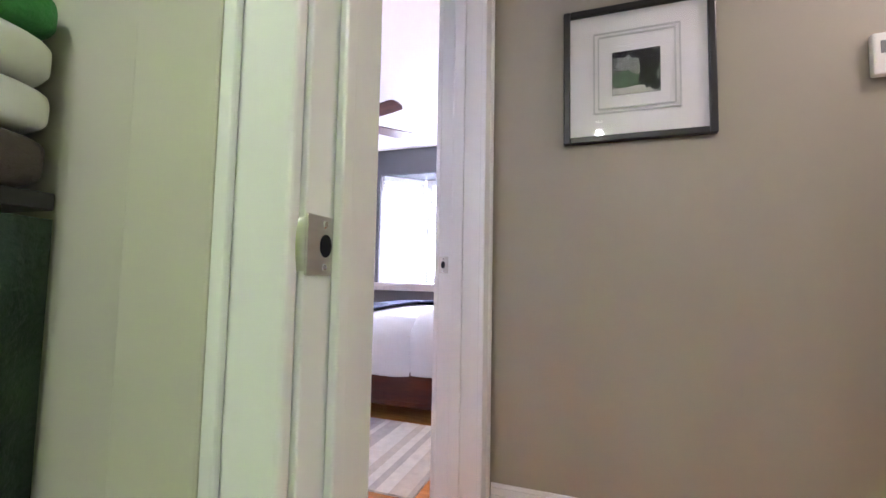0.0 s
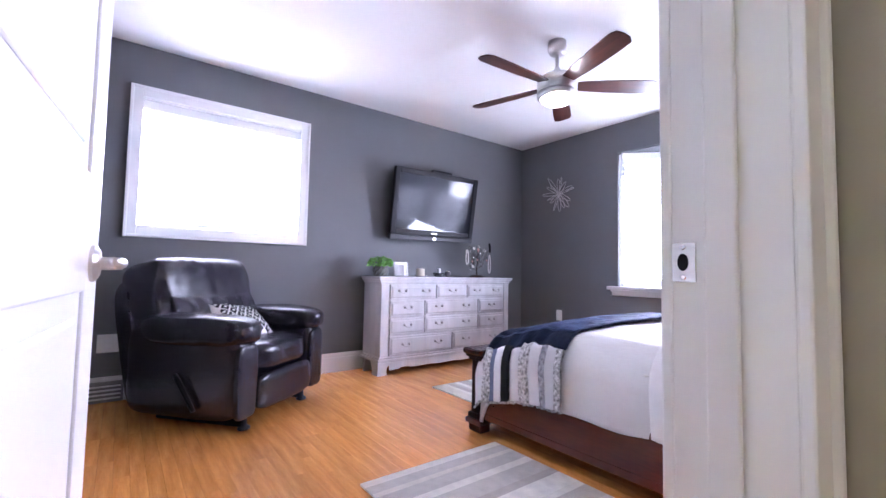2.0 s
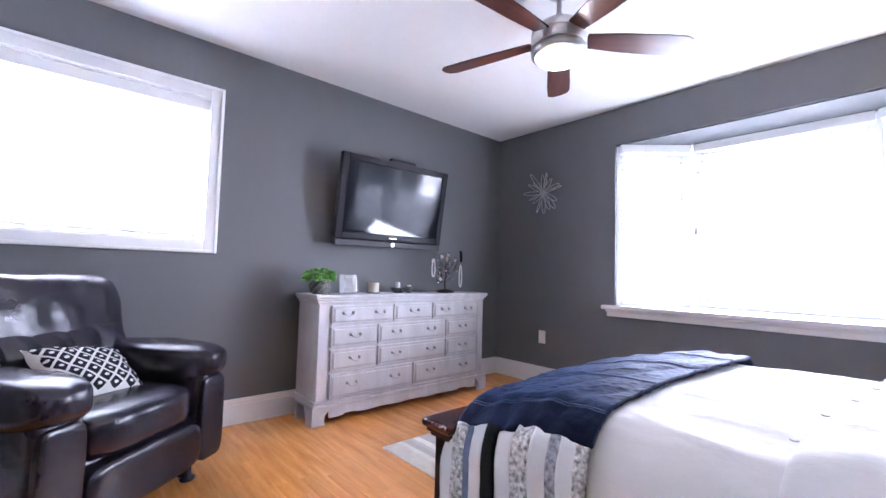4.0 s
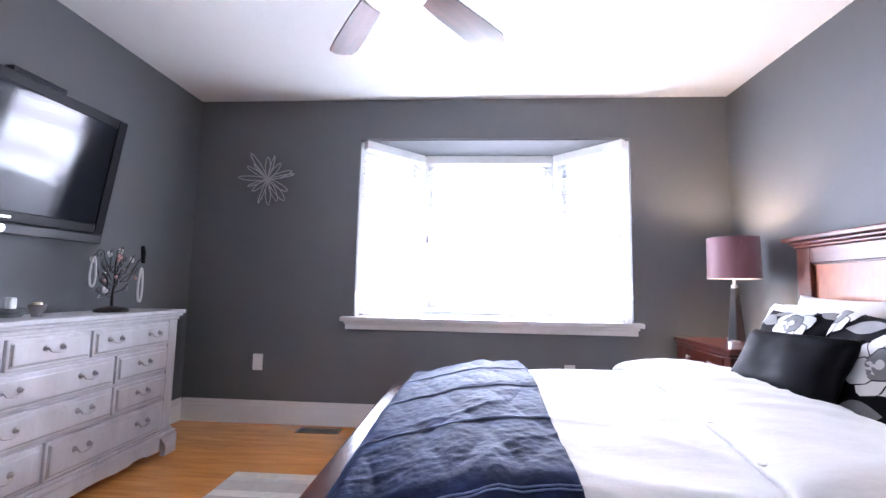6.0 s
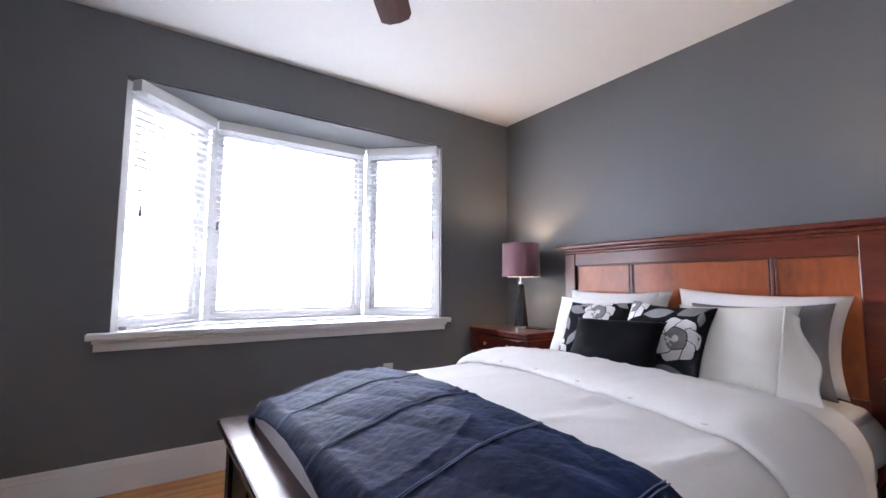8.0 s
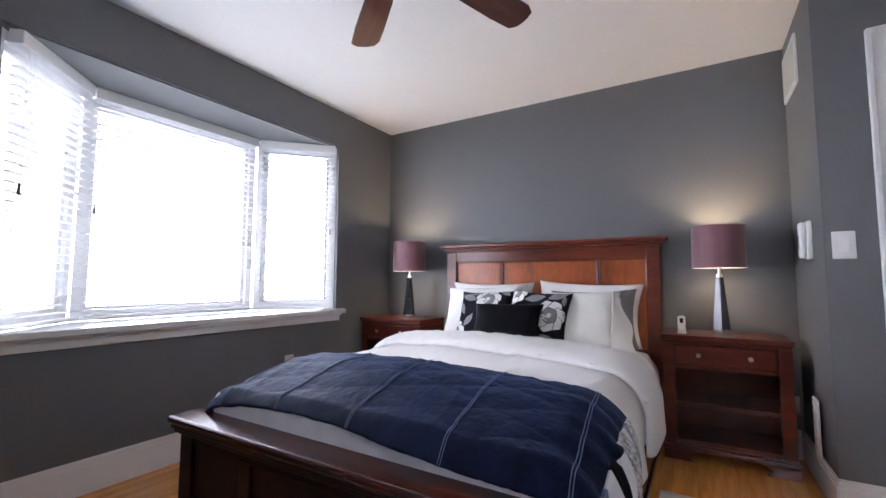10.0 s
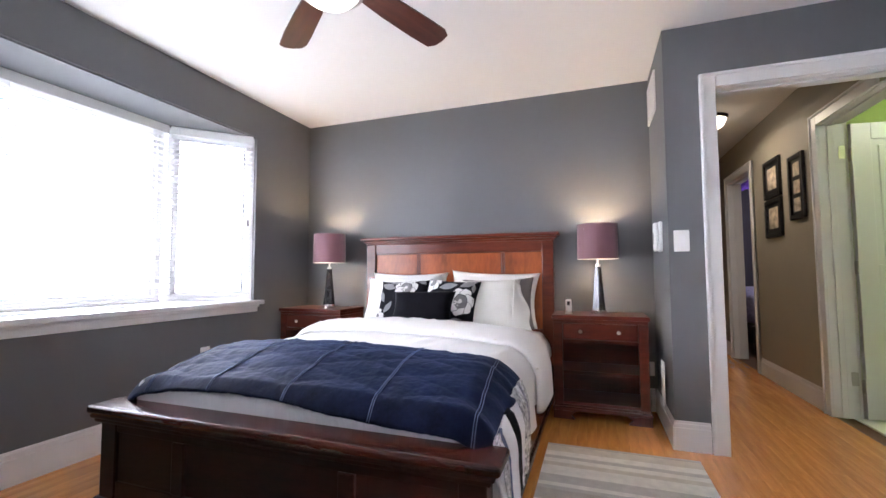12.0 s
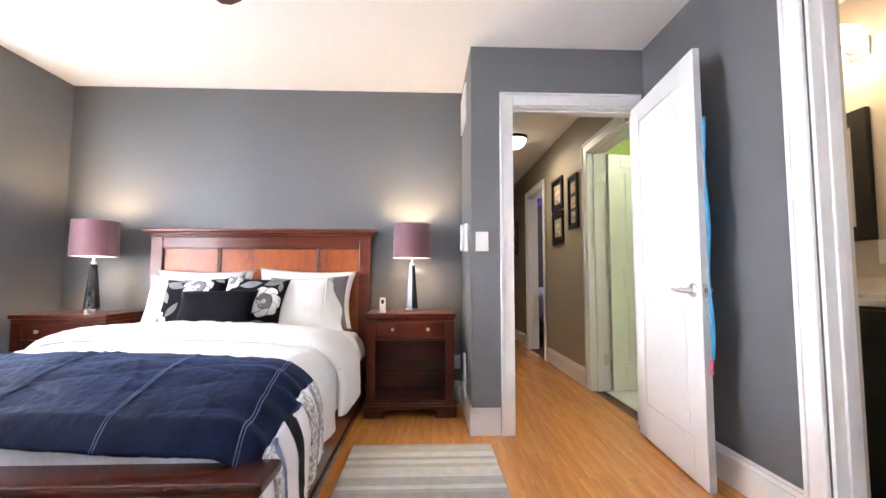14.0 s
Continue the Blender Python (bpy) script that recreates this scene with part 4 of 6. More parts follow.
LINER = mat("white_shade_liner", (0.8, 0.78, 0.74), 0.8, vary=0.02)
GUNMETAL = mat("polished_gunmetal", (0.07, 0.07, 0.075), 0.25, 0.7, vary=0.05)


def table_lamp(x, y, z, label):
    l = empty("table_lamp", (x, y, z), label, "lamp", "pair of bedside lamps")
    bm = ring_solid([(0.056, 0.0), (0.056, 0.026), (0.053, 0.028), (0.0005, 0.028)], 28)
    part("base", bm, CHROME, l, "polished chrome foot")
    bm = bmesh.new()
    lo, hi = 0.050, 0.022
    rings = []
    for r, h in ((lo, 0.028), (hi, 0.335)):
        rings.append([bm.verts.new((r * math.cos(a), r * math.sin(a), h)) for a in [math.pi * k / 3 for k in range(6)]])
    for k in range(6):
        bm.faces.new((rings[0][k], rings[0][(k + 1) % 6], rings[1][(k + 1) % 6], rings[1][k]))
    bm.faces.new(rings[1])
    bmesh.ops.bevel(bm, geom=[e for e in bm.edges], offset=0.002, segments=2, affect="EDGES")
    part("stem", bm, GUNMETAL, l, "tapered faceted gunmetal stem")
    part("neck", ring_solid([(0.017, 0.335), (0.017, 0.352), (0.008, 0.354), (0.008, 0.43), (0.013, 0.432), (0.013, 0.47)], 18), STEEL, l)
    part("bulb", ring_solid([(0.010, 0.47), (0.018, 0.485), (0.022, 0.505), (0.016, 0.522), (0.002, 0.528)], 16), BULB, l, smooth=True)
    sh = part("shade", ring_solid([(0.140, 0.388), (0.136, 0.636)], 40, cap=False), SHADE, l, "mauve fabric drum shade", smooth=True)
    part("shade_rim", ring_solid([(0.1405, 0.388), (0.1415, 0.3885), (0.1415, 0.392), (0.1405, 0.392)], 40, cap=False), SHADE, sh, smooth=True)
    part("shade_rim", ring_solid([(0.1365, 0.633), (0.1375, 0.633), (0.1372, 0.637), (0.1362, 0.637)], 40, cap=False), SHADE, sh, smooth=True)
    part("shade_liner", ring_solid([(0.1375, 0.389), (0.1335, 0.635)], 40, cap=False), LINER, sh, "white fabric lining", smooth=True)
    part("spider", merge(*[tube([(0.012 * math.cos(a), 0.012 * math.sin(a), 0.475), (0.137 * math.cos(a), 0.137 * math.sin(a), 0.60)], 0.0015, 5) for a in (0.3, 2.4, 4.5)]), STEEL, l)
    part("cord", tube([(0.05, 0, 0.006), (0.09, -0.05, 0.004), (0.07, -0.10, 0.004), (0.12, -0.13, 0.004)], 0.0025, 6), BLACKP, l, smooth=True)
    lamp("bedside_glow", "POINT", (x, y, z + 0.535), 22.0, (1.0, 0.72, 0.42), 0.03)
    return l


table_lamp(0.50, 0.382, 0.70, "bedside lamp with mauve drum shade and tapered gunmetal stem")
table_lamp(0.445, 2.60, 0.70, "bedside lamp with mauve drum shade near the window")
part_b = part("baby_monitor", merge(blocks(((-0.02, -0.024, 0), (0.02, 0.024, 0.012)), bevel=0.004), blocks(((-0.014, -0.021, 0.012), (0.014, 0.021, 0.105)), bevel=0.011, segments=3)), SHADEW, at=Matrix.Translation((0.42, 0.585, 0.70)))
tagged(part_b, "small white upright monitor on the nightstand", "monitor")
part("display", blocks(((-0.0155, -0.009, 0.062), (-0.0135, 0.009, 0.09)), bevel=0.0005), BLACKP, part_b)

# ---- rugs ----
RUGT = [mat("rug_stripe_%s" % k, c, 0.95, vary=0.12, scale=22, bump=0.6, bump_scale=150, sheen=0.2) for k, c in
        (("cream", (0.69, 0.65, 0.57)), ("taupe", (0.46, 0.415, 0.365)), ("sand", (0.61, 0.56, 0.47)), ("grey", (0.53, 0.50, 0.455)), ("pale", (0.77, 0.74, 0.67)))]


def rug(x0, y0, x1, y1, along, label, seed):
    """A flat woven rug whose stripes follow each other along one axis."""
    r = empty("rug", (0, 0, 0), label, "rug", "striped rugs beside the bed")
    rr = random.Random(seed)
    a, end, last = (x0, x1, None) if along == "x" else (y0, y1, None)
    while a < end - 1e-6:
        b = min(end, a + rr.choice((0.03, 0.045, 0.06, 0.08, 0.10, 0.035)))
        if end - b < 0.02:
            b = end
        pick = rr.choice([i for i in range(5) if i != last])
        last = pick
        z = 0.009 + rr.uniform(0, 0.0012)
        lo, hi = ((a, y0, 0.0005), (b, y1, z)) if along == "x" else ((x0, a, 0.0005), (x1, b, z))
        part("stripe", blocks((lo, hi), bevel=0.0015), RUGT[pick], r)
        a = b
    return r


rug(-1.33, -0.088, -0.155, 0.682, "x", "striped taupe and cream runner rug on the hardwood", 3)
rug(-2.375, 1.035, -1.62, 2.20, "y", "striped taupe and cream rug at the foot of the bed", 5)

# ---- dresser ----
def pull(parent, y, z, x):
    """An antique bail pull: two rosettes and a drooping bail, on a front that faces +x."""
    h = part("handle", merge(tube([(x + 0.016, y - 0.036, z), (x + 0.020, y - 0.030, z - 0.014), (x + 0.022, y, z - 0.021), (x + 0.020, y + 0.030, z - 0.014), (x + 0.016, y + 0.036, z)], 0.0032, 6)), PULL, parent, "aged pewter bail pull", smooth=True)
    for s in (-1, 1):
        part("rosette", ring_solid([(0.013, 0), (0.012, 0.004), (0.006, 0.007), (0.005, 0.018), (0.001, 0.019)], 12), PULL, h, smooth=True, at=Matrix.Translation((x, y + s * 0.036, z)) @ Matrix.Rotation(radians(90), 4, "Y"))


PULL = mat("aged_pewter", (0.50, 0.49, 0.51), 0.42, 0.75, vary=0.2, scale=40)
# grey for painted wear and shade along the drawers' lower and left edges
WORN_SHADE = mat("worn_paint_shadow", (0.36, 0.35, 0.37), 0.6, vary=0.3, scale=14)
DX0, DX1, DY0, DY1, DH = -3.25, -2.905, 0.845, 2.47, 0.840
dresser = empty("dresser", (0, 0, 0), "distressed white painted dresser with eleven drawers", "dresser")
part("body", blocks(((DX0, DY0 + 0.035, 0.12), (DX1 - 0.032, DY1 - 0.035, DH - 0.055))), CHALK, dresser)
part("tabletop", blocks(((DX0, DY0, DH - 0.024), (DX1, DY1, DH)), bevel=0.007, segments=3), CHALK, dresser)
part("cornice", blocks(((DX0, DY0 + 0.010, DH - 0.040), (DX1 - 0.010, DY1 - 0.010, DH - 0.024)), ((DX0, DY0 + 0.024, DH - 0.060), (DX1 - 0.022, DY1 - 0.024, DH - 0.040)), bevel=0.006, segments=3), CHALK, dresser)
for y in (DY0 + 0.035, DY1 - 0.105):
    part("front_stile", blocks(((DX1 - 0.040, y, 0.115), (DX1 - 0.026, y + 0.070, DH - 0.060)), bevel=0.004), CHALK, dresser)
part("base_moulding", blocks(((DX0, DY0 + 0.008, 0.105), (DX1 - 0.004, DY1 - 0.008, 0.130)), ((DX0, DY0 + 0.020, 0.130), (DX1 - 0.016, DY1 - 0.020, 0.148)), bevel=0.007, segments=3), CHALK, dresser)


def scallop(y):
    w = (y - DY0) / (DY1 - DY0)
    return 0.048 + 0.003 * math.cos(w * 2 * math.pi * 6) - 0.010 * (abs(w - 0.5) > 0.36) - 0.006 * (abs(w - 0.5) < 0.30)


ap = bmesh.new()
n_ap = 72
top_v, low_v, top_b, low_b = [], [], [], []
for i in range(n_ap + 1):
    y = DY0 + 0.13 + (DY1 - DY0 - 0.26) * i / n_ap
    zz = scallop(y)
    top_v.append(ap.verts.new((DX1 - 0.012, y, 0.106)))
    low_v.append(ap.verts.new((DX1 - 0.012, y, zz)))
    top_b.append(ap.verts.new((DX1 - 0.030, y, 0.106)))
    low_b.append(ap.verts.new((DX1 - 0.030, y, zz)))
for i in range(n_ap):
    ap.faces.new((top_v[i], low_v[i], low_v[i + 1], top_v[i + 1]))
    ap.faces.new((top_b[i], top_b[i + 1], low_b[i + 1], low_b[i]))
    ap.faces.new((low_v[i], low_b[i], low_b[i + 1], low_v[i + 1]))
part("apron", ap, CHALK, dresser)
for y, s in ((DY0 + 0.004, 1), (DY1 - 0.004, -1)):
    for x0 in (DX1 - 0.002, DX0 + 0.10):
        prof = [(0.0, 0.0), (0.095, 0.0), (0.085, 0.025), (0.090, 0.06), (0.13, 0.106), (0.0, 0.106)]
        part("bracket_foot", prism(prof, -0.03, 0.0), CHALK, dresser, at=Matrix.Translation((x0, y, 0)) @ Matrix(((0, 0, 1, 0), (s, 0, 0, 0), (0, 1, 0, 0), (0, 0, 0, 1))))
    prof = [(0.0, 0.0), (0.10, 0.0), (0.095, 0.03), (0.11, 0.07), (0.13, 0.106), (0.0, 0.106)]
    part("side_foot", prism(prof, -0.028, 0.0), CHALK, dresser, at=Matrix.Translation((DX1 - 0.003, y + (0 if s < 0 else 0.028), 0)) @ Matrix(((-1, 0, 0, 0), (0, 0, 1, 0), (0, 1, 0, 0), (0, 0, 0, 1))))
lo_y, hi_y = DY0 + 0.115, DY1 - 0.115
span = hi_y - lo_y
for z0, z1, cuts, pulls in ((0.643, 0.768, (0, 0.36, 0.63, 1), (2, 1, 2)), (0.490, 0.627, (0, 0.265, 0.735, 1), (1, 2, 1)),
                            (0.335, 0.473, (0, 0.265, 0.735, 1), (1, 2, 1)), (0.155, 0.318, (0, 0.5, 1), (2, 2))):
    for a, b, k in zip(cuts, cuts[1:], pulls):
        y0, y1 = lo_y + span * a + 0.006, lo_y + span * b - 0.006
        bm = bmesh.new()
        block(bm, (DX1 - 0.036, y0, z0), (DX1 - 0.014, y1, z1), 0.004)
        block(bm, (DX1 - 0.018, y0 + 0.018, z0 + 0.018), (DX1 - 0.006, y1 - 0.018, z1 - 0.018), 0.006, 3)
        d = part("drawer", bm, CHALK, dresser)
        part("edge_wear_shade", blocks(((DX1 - 0.0145, y0 + 0.010, z0 + 0.013), (DX1 - 0.0125, y1 - 0.010, z0 + 0.0165)), ((DX1 - 0.0145, y0 + 0.012, z0 + 0.017), (DX1 - 0.0125, y0 + 0.0165, z1 - 0.014))), WORN_SHADE, d)
        for j in range(k):
            pull(d, (y0 + y1) / 2 + (0 if k == 1 else (j - 0.5) * (y1 - y0) * 0.52), (z0 + z1) / 2 + 0.012, DX1 - 0.006)

# ---- things on the dresser ----
LEAF = mat("plant_leaf", (0.09, 0.26, 0.03), 0.5, vary=0.4, scale=30, second=(0.16, 0.40, 0.06), per_object=0.3)
plant = empty("potted_plant", (-3.04, 0.925, DH), "small bushy green plant in a dark woven pot", "plant")
POT = mat("woven_dark_pot", (0.05, 0.045, 0.04), 0.7, vary=0.5, scale=60, second=(0.16, 0.15, 0.14), bump=0.5, bump_scale=80)
part("pot", ring_solid([(0.046, 0.0), (0.062, 0.02), (0.068, 0.05), (0.064, 0.085), (0.058, 0.087), (0.056, 0.07), (0.001, 0.07)], 24), POT, plant, smooth=True)
for i in range(10):
    a = i * math.pi / 5
    part("weave", tube([(0.0685 * math.cos(a + t * 0.9) * (0.93 + 0.07 * math.sin(math.pi * t)), 0.0685 * math.sin(a + t * 0.9) * (0.93 + 0.07 * math.sin(math.pi * t)), 0.008 + 0.072 * t) for t in [k / 6 for k in range(7)]], 0.0035, 5), GREYPRINT, plant)
fol = bmesh.new()
pr = random.Random(11)
for i in range(420):
    th, ph = pr.uniform(0, 2 * math.pi), math.acos(pr.uniform(-0.15, 1))
    r = pr.uniform(0.55, 1.0) ** 0.6
    c = Vector((0.098 * r * math.sin(ph) * math.cos(th), 0.105 * r * math.sin(ph) * math.sin(th), 0.105 + 0.068 * r * math.cos(ph)))
    rot = Euler((pr.uniform(-0.9, 0.9), pr.uniform(-0.9, 0.9), th)).to_matrix()
    ln, wd = pr.uniform(0.018, 0.03), pr.uniform(0.008, 0.012)
    q = [c + rot @ Vector(v) for v in ((0, 0, 0), (ln * 0.5, wd, 0.003), (ln, 0, -0.002), (ln * 0.5, -wd, 0.003))]
    fol.faces.new([fol.verts.new(v) for v in q])
foliage = part("foliage", fol, LEAF, plant)
foliage["kind"] = "stuff"

SILVERF = mat("silver_frame", (0.66, 0.67, 0.70), 0.25, 0.7, vary=0.05)
pf = empty("photo_frame", pose(-3.06, 1.155, DH, 0, 0, 74), "small square silver photo frame", "photo frame")
tilt = Matrix.Rotation(radians(-12), 4, "X")
part("border", merge(frame_of(0.125, 0.0, 0.135, -0.008, 0.006, 0.034)), SILVERF, pf, at=Matrix.Translation((-0.0625, 0, 0.003)) @ tilt)
part("photo", blocks(((0.034, -0.002, 0.034), (0.091, 0.002, 0.101))), GREYPRINT, pf, "small dark photograph", at=Matrix.Translation((-0.0625, 0, 0.003)) @ tilt)
part("stand", blocks(((-0.015, 0.004, 0.0), (0.015, 0.010, 0.10)), bevel=0.001), BLACKP, pf, at=Matrix.Translation((0, 0.04, 0.002)) @ Matrix.Rotation(radians(14), 4, "X"))

WAX = mat("ivory_wax", (0.74, 0.68, 0.56), 0.5, vary=0.03)
candle = empty("candle", (-3.07, 1.375, DH), "ivory pillar candle on a small dish", "candle")
part("dish", ring_solid([(0.05, 0.0), (0.062, 0.006), (0.060, 0.009), (0.001, 0.006)], 24), MAUVE, candle, smooth=True)
part("wax", ring_solid([(0.040, 0.006), (0.041, 0.076), (0.037, 0.079), (0.033, 0.074), (0.001, 0.072)], 28), WAX, candle)
part("wick", tube([(0, 0, 0.072), (0.001, 0, 0.082)], 0.0012, 5), INK, candle)
part("tag", blocks(((0.045, 0.02, 0.006), (0.060, 0.04, 0.013)), bevel=0.002), SHADEW, candle)

CUTGLASS = mat("clear_glass", (0.9, 0.95, 0.95), 0.03, vary=0.0, transmission=0.9)
tray = empty("glass_dish", (-3.10, 1.62, DH), "small glass dish holding a perfume bottle", "dish")
part("bowl", ring_solid([(0.035, 0.0), (0.055, 0.02), (0.060, 0.04), (0.057, 0.04), (0.051, 0.022), (0.001, 0.006)], 24), CUTGLASS, tray, smooth=True)
part("stopper", blocks(((-0.016, -0.014, 0.03), (0.016, 0.014, 0.085)), bevel=0.006), SHADEW, tray)
votive = empty("votive_holder", (-3.08, 1.715, DH), "smoky glass votive holder with a pale candle", "candle holder")
part("glass", ring_solid([(0.020, 0.0), (0.018, 0.008), (0.030, 0.03), (0.033, 0.052), (0.031, 0.052), (0.027, 0.032), (0.001, 0.014)], 20), MAUVE, votive, smooth=True)
part("wax", ring_solid([(0.018, 0.03), (0.018, 0.062), (0.001, 0.063)], 16), WAX, votive)

BRONZE = mat("dark_bronze_wire", (0.05, 0.042, 0.04), 0.45, 0.7, vary=0.2)
PEARL = mat("pearl_beads", (0.70, 0.68, 0.68), 0.25, vary=0.05)
PINK = mat("pink_silk_flower", (0.55, 0.30, 0.27), 0.7, vary=0.1)
jt = empty("jewellery_tree", (-3.06, 2.09, DH), "dark wire jewellery tree hung with necklaces", "jewellery stand")
part("base", ring_solid([(0.075, 0.0), (0.078, 0.010), (0.06, 0.022), (0.02, 0.030), (0.001, 0.031)], 24), BRONZE, jt, smooth=True)
part("trunk", tube([(0, 0, 0.025), (0.006, -0.01, 0.09), (-0.005, 0.01, 0.16), (0.0, 0.0, 0.26), (0.0, 0.01, 0.31)], [0.008, 0.006, 0.005, 0.004, 0.003]), BRONZE, jt, smooth=True)
jr = random.Random(4)
for y, z in ((-0.15, 0.285), (-0.09, 0.20), (-0.05, 0.32), (0.06, 0.24), (0.10, 0.30), (0.165, 0.295), (0.07, 0.14), (-0.06, 0.13), (0.02, 0.34)):
    z0 = z * jr.uniform(0.45, 0.7)
    part("branch", tube([(0, 0, z0), (jr.uniform(-0.02, 0.03), y * 0.45, z0 + 0.01), (jr.uniform(-0.02, 0.03), y * 0.8, z - 0.02), (0.01, y, z), (0.012, y + 0.012, z + 0.012)], 0.0028, 6), BRONZE, jt, smooth=True)
    part("charm", ring_solid([(0.004, -0.018), (0.016, -0.014), (0.017, -0.010), (0.006, -0.004), (0.004, 0.0)], 12), STEEL if jr.random() < 0.6 else MAUVE, jt, at=Matrix.Translation((0.014, y + 0.004, z - 0.012)) @ Matrix.Rotation(radians(80), 4, "Y"))

for k in range(11):
    cy, cz, turn, rad = jr.uniform(-0.13, 0.15), jr.uniform(0.10, 0.31), jr.choice((-1, 1)), jr.uniform(0.016, 0.030)
    curl = [(0.006 + 0.004 * k % 0.02, cy + turn * rad * (1 - i / 16) * math.cos(0.55 * i), cz + rad * (1 - i / 16) * math.sin(0.55 * i)) for i in range(15)]
    stem = [(0.0, cy * 0.25, cz * 0.72), (0.004, cy * 0.7, cz - 0.02)]
    part("curl", tube(stem + curl, 0.0022, 5), BRONZE, jt, smooth=True)
    part("earring", ring_solid([(0.002, -0.010), (0.007, -0.004), (0.008, 0.002), (0.003, 0.008)], 10), CHROME if k % 3 else PINK, jt, smooth=True, at=Matrix.Translation((0.016, cy, cz - rad - 0.008)))


def necklace(name, y, z, w, ln, material, label, r):
    nb = bmesh.new()
    for k in range(34):
        a = math.pi * (-0.5 + k / 33 * 1.0)
        for s in (-1, 1):
            yy = y + s * w * math.cos(a) * (1 - 0.5 * k / 33)
            bmesh.ops.create_icosphere(nb, subdivisions=1, radius=r, matrix=Matrix.Translation((0.016, yy, z - ln / 2 + ln / 2 * math.sin(a))))
    part(name, nb, material, jt, label)


necklace("pearl_necklace", -0.15, 0.285, 0.022, 0.15, PEARL, "white pearl necklace", 0.006)
necklace("silver_necklace", 0.165, 0.24, 0.020, 0.19, PEARL, "silver beaded necklace", 0.007)
part("dark_necklace", tube([(0.016, 0.16, 0.37), (0.018, 0.168, 0.33), (0.016, 0.172, 0.27)], [0.010, 0.013, 0.010]), BLACKP, jt, "black bead cluster")
part("silk_flower", merge(*[ring_solid([(0.001, 0), (0.012, 0.004), (0.016, 0.012), (0.012, 0.014), (0.001, 0.006)], 8)]), PINK, jt, "small pink silk flower", at=Matrix.Translation((0.03, -0.02, 0.29)) @ Matrix.Rotation(radians(70), 4, "Y"))

# ---- television ----
TVM = Matrix.Translation((-3.125, 1.590, 1.537)) @ Matrix.Rotation(radians(1.0), 4, "Z") @ Matrix.Rotation(radians(9.0), 4, "Y") @ Matrix.Rotation(radians(0.7), 4, "X")
tv = empty("television", TVM, "large black flat television tilted on the wall", "television")
W, H = 0.515, 0.343
part("cabinet", blocks(((-0.075, -W + 0.03, -H + 0.03), (-0.01, W - 0.03, H - 0.03)), bevel=0.012), BLACKP, tv)
part("bezel", blocks(((-0.03, -W, -H + 0.055), (0.012, -W + 0.055, H)), ((-0.03, W - 0.055, -H + 0.055), (0.012, W, H)), ((-0.03, -W + 0.055, H - 0.05), (0.012, W - 0.055, H)),
                      ((-0.03, -W + 0.055, -H + 0.055), (0.012, W - 0.055, -H + 0.105)), bevel=0.005), BLACKP, tv)
part("screen", blocks(((-0.02, -W + 0.054, -H + 0.104), (0.004, W - 0.054, H - 0.049))), SCREEN, tv, "dark glossy screen")
part("speaker_bar", blocks(((-0.035, -W + 0.002, -H), (0.018, W - 0.002, -H + 0.052)), bevel=0.008, segments=3), mat("dark_grille", (0.03, 0.029, 0.035), 0.5, vary=0.1, scale=90), tv)
part("badge", blocks(((0.0115, -0.035, -H + 0.072), (0.0145, 0.035, -H + 0.083)), bevel=0.002), STEEL, tv)
part("power_emblem", ring_solid([(0.020, 0), (0.017, 0.004), (0.001, 0.005)], 20), STEEL, tv, at=Matrix.Translation((0.0175, 0, -H + 0.026)) @ Matrix.Rotation(radians(90), 4, "Y"))
part("wall_mount", blocks(((-0.135, -0.20, -0.14), (-0.075, 0.20, 0.14)), ((-0.075, -0.16, -0.18), (-0.06, -0.12, 0.18)), ((-0.075, 0.12, -0.18), (-0.06, 0.16, 0.18)), bevel=0.002), BLACKP, tv)
sensor = tagged(part("sensor_bar", blocks(((-0.03, -0.12, 0.0), (0.02, 0.12, 0.026)), bevel=0.006), BLACKP, at=Matrix.Translation((-3.085, 1.62, 1.876))), "small black sensor bar on top of the television", "sensor")
part("lens_strip", blocks(((0.0195, -0.10, 0.008), (0.0215, 0.10, 0.018))), SCREEN, sensor)


# ---- recliner ----
def puff(lo, hi, e=3.2, n=14, wr=0.0, seed=0.0):
    """A stuffed block: a box swollen to a superquadric with creases."""
    bm = bmesh.new()
    c = [(a + b) / 2 for a, b in zip(lo, hi)]
    h = [(b - a) / 2 for a, b in zip(lo, hi)]
    for axis in range(3):
        for s in (-1, 1):
            vs = []
            for i in range(n + 1):
                row = []
                for j in range(n + 1):
                    q = [0, 0, 0]
                    q[axis] = s
                    q[(axis + 1) % 3], q[(axis + 2) % 3] = 2 * i / n - 1, 2 * j / n - 1
                    k = sum(abs(v) ** e for v in q) ** (-1 / e)
                    p = Vector([c[m] + h[m] * q[m] * k for m in range(3)])
                    if wr:
                        d = (p - Vector(c)).normalized()
                        p += d * wr * (noise.noise(p * 9 + Vector((seed, 0, 0))) + 0.6 * noise.noise(Vector((p.x * 26, p.y * 9, p.z * 9 + seed))))
                    row.append(bm.verts.new(p))
                vs.append(row)
            for i in range(n):
                for j in range(n):
                    bm.faces.new((vs[i][j], vs[i + 1][j], vs[i + 1][j + 1], vs[i][j + 1]))
    bmesh.ops.remove_doubles(bm, verts=bm.verts, dist=0.0008)
    return bm


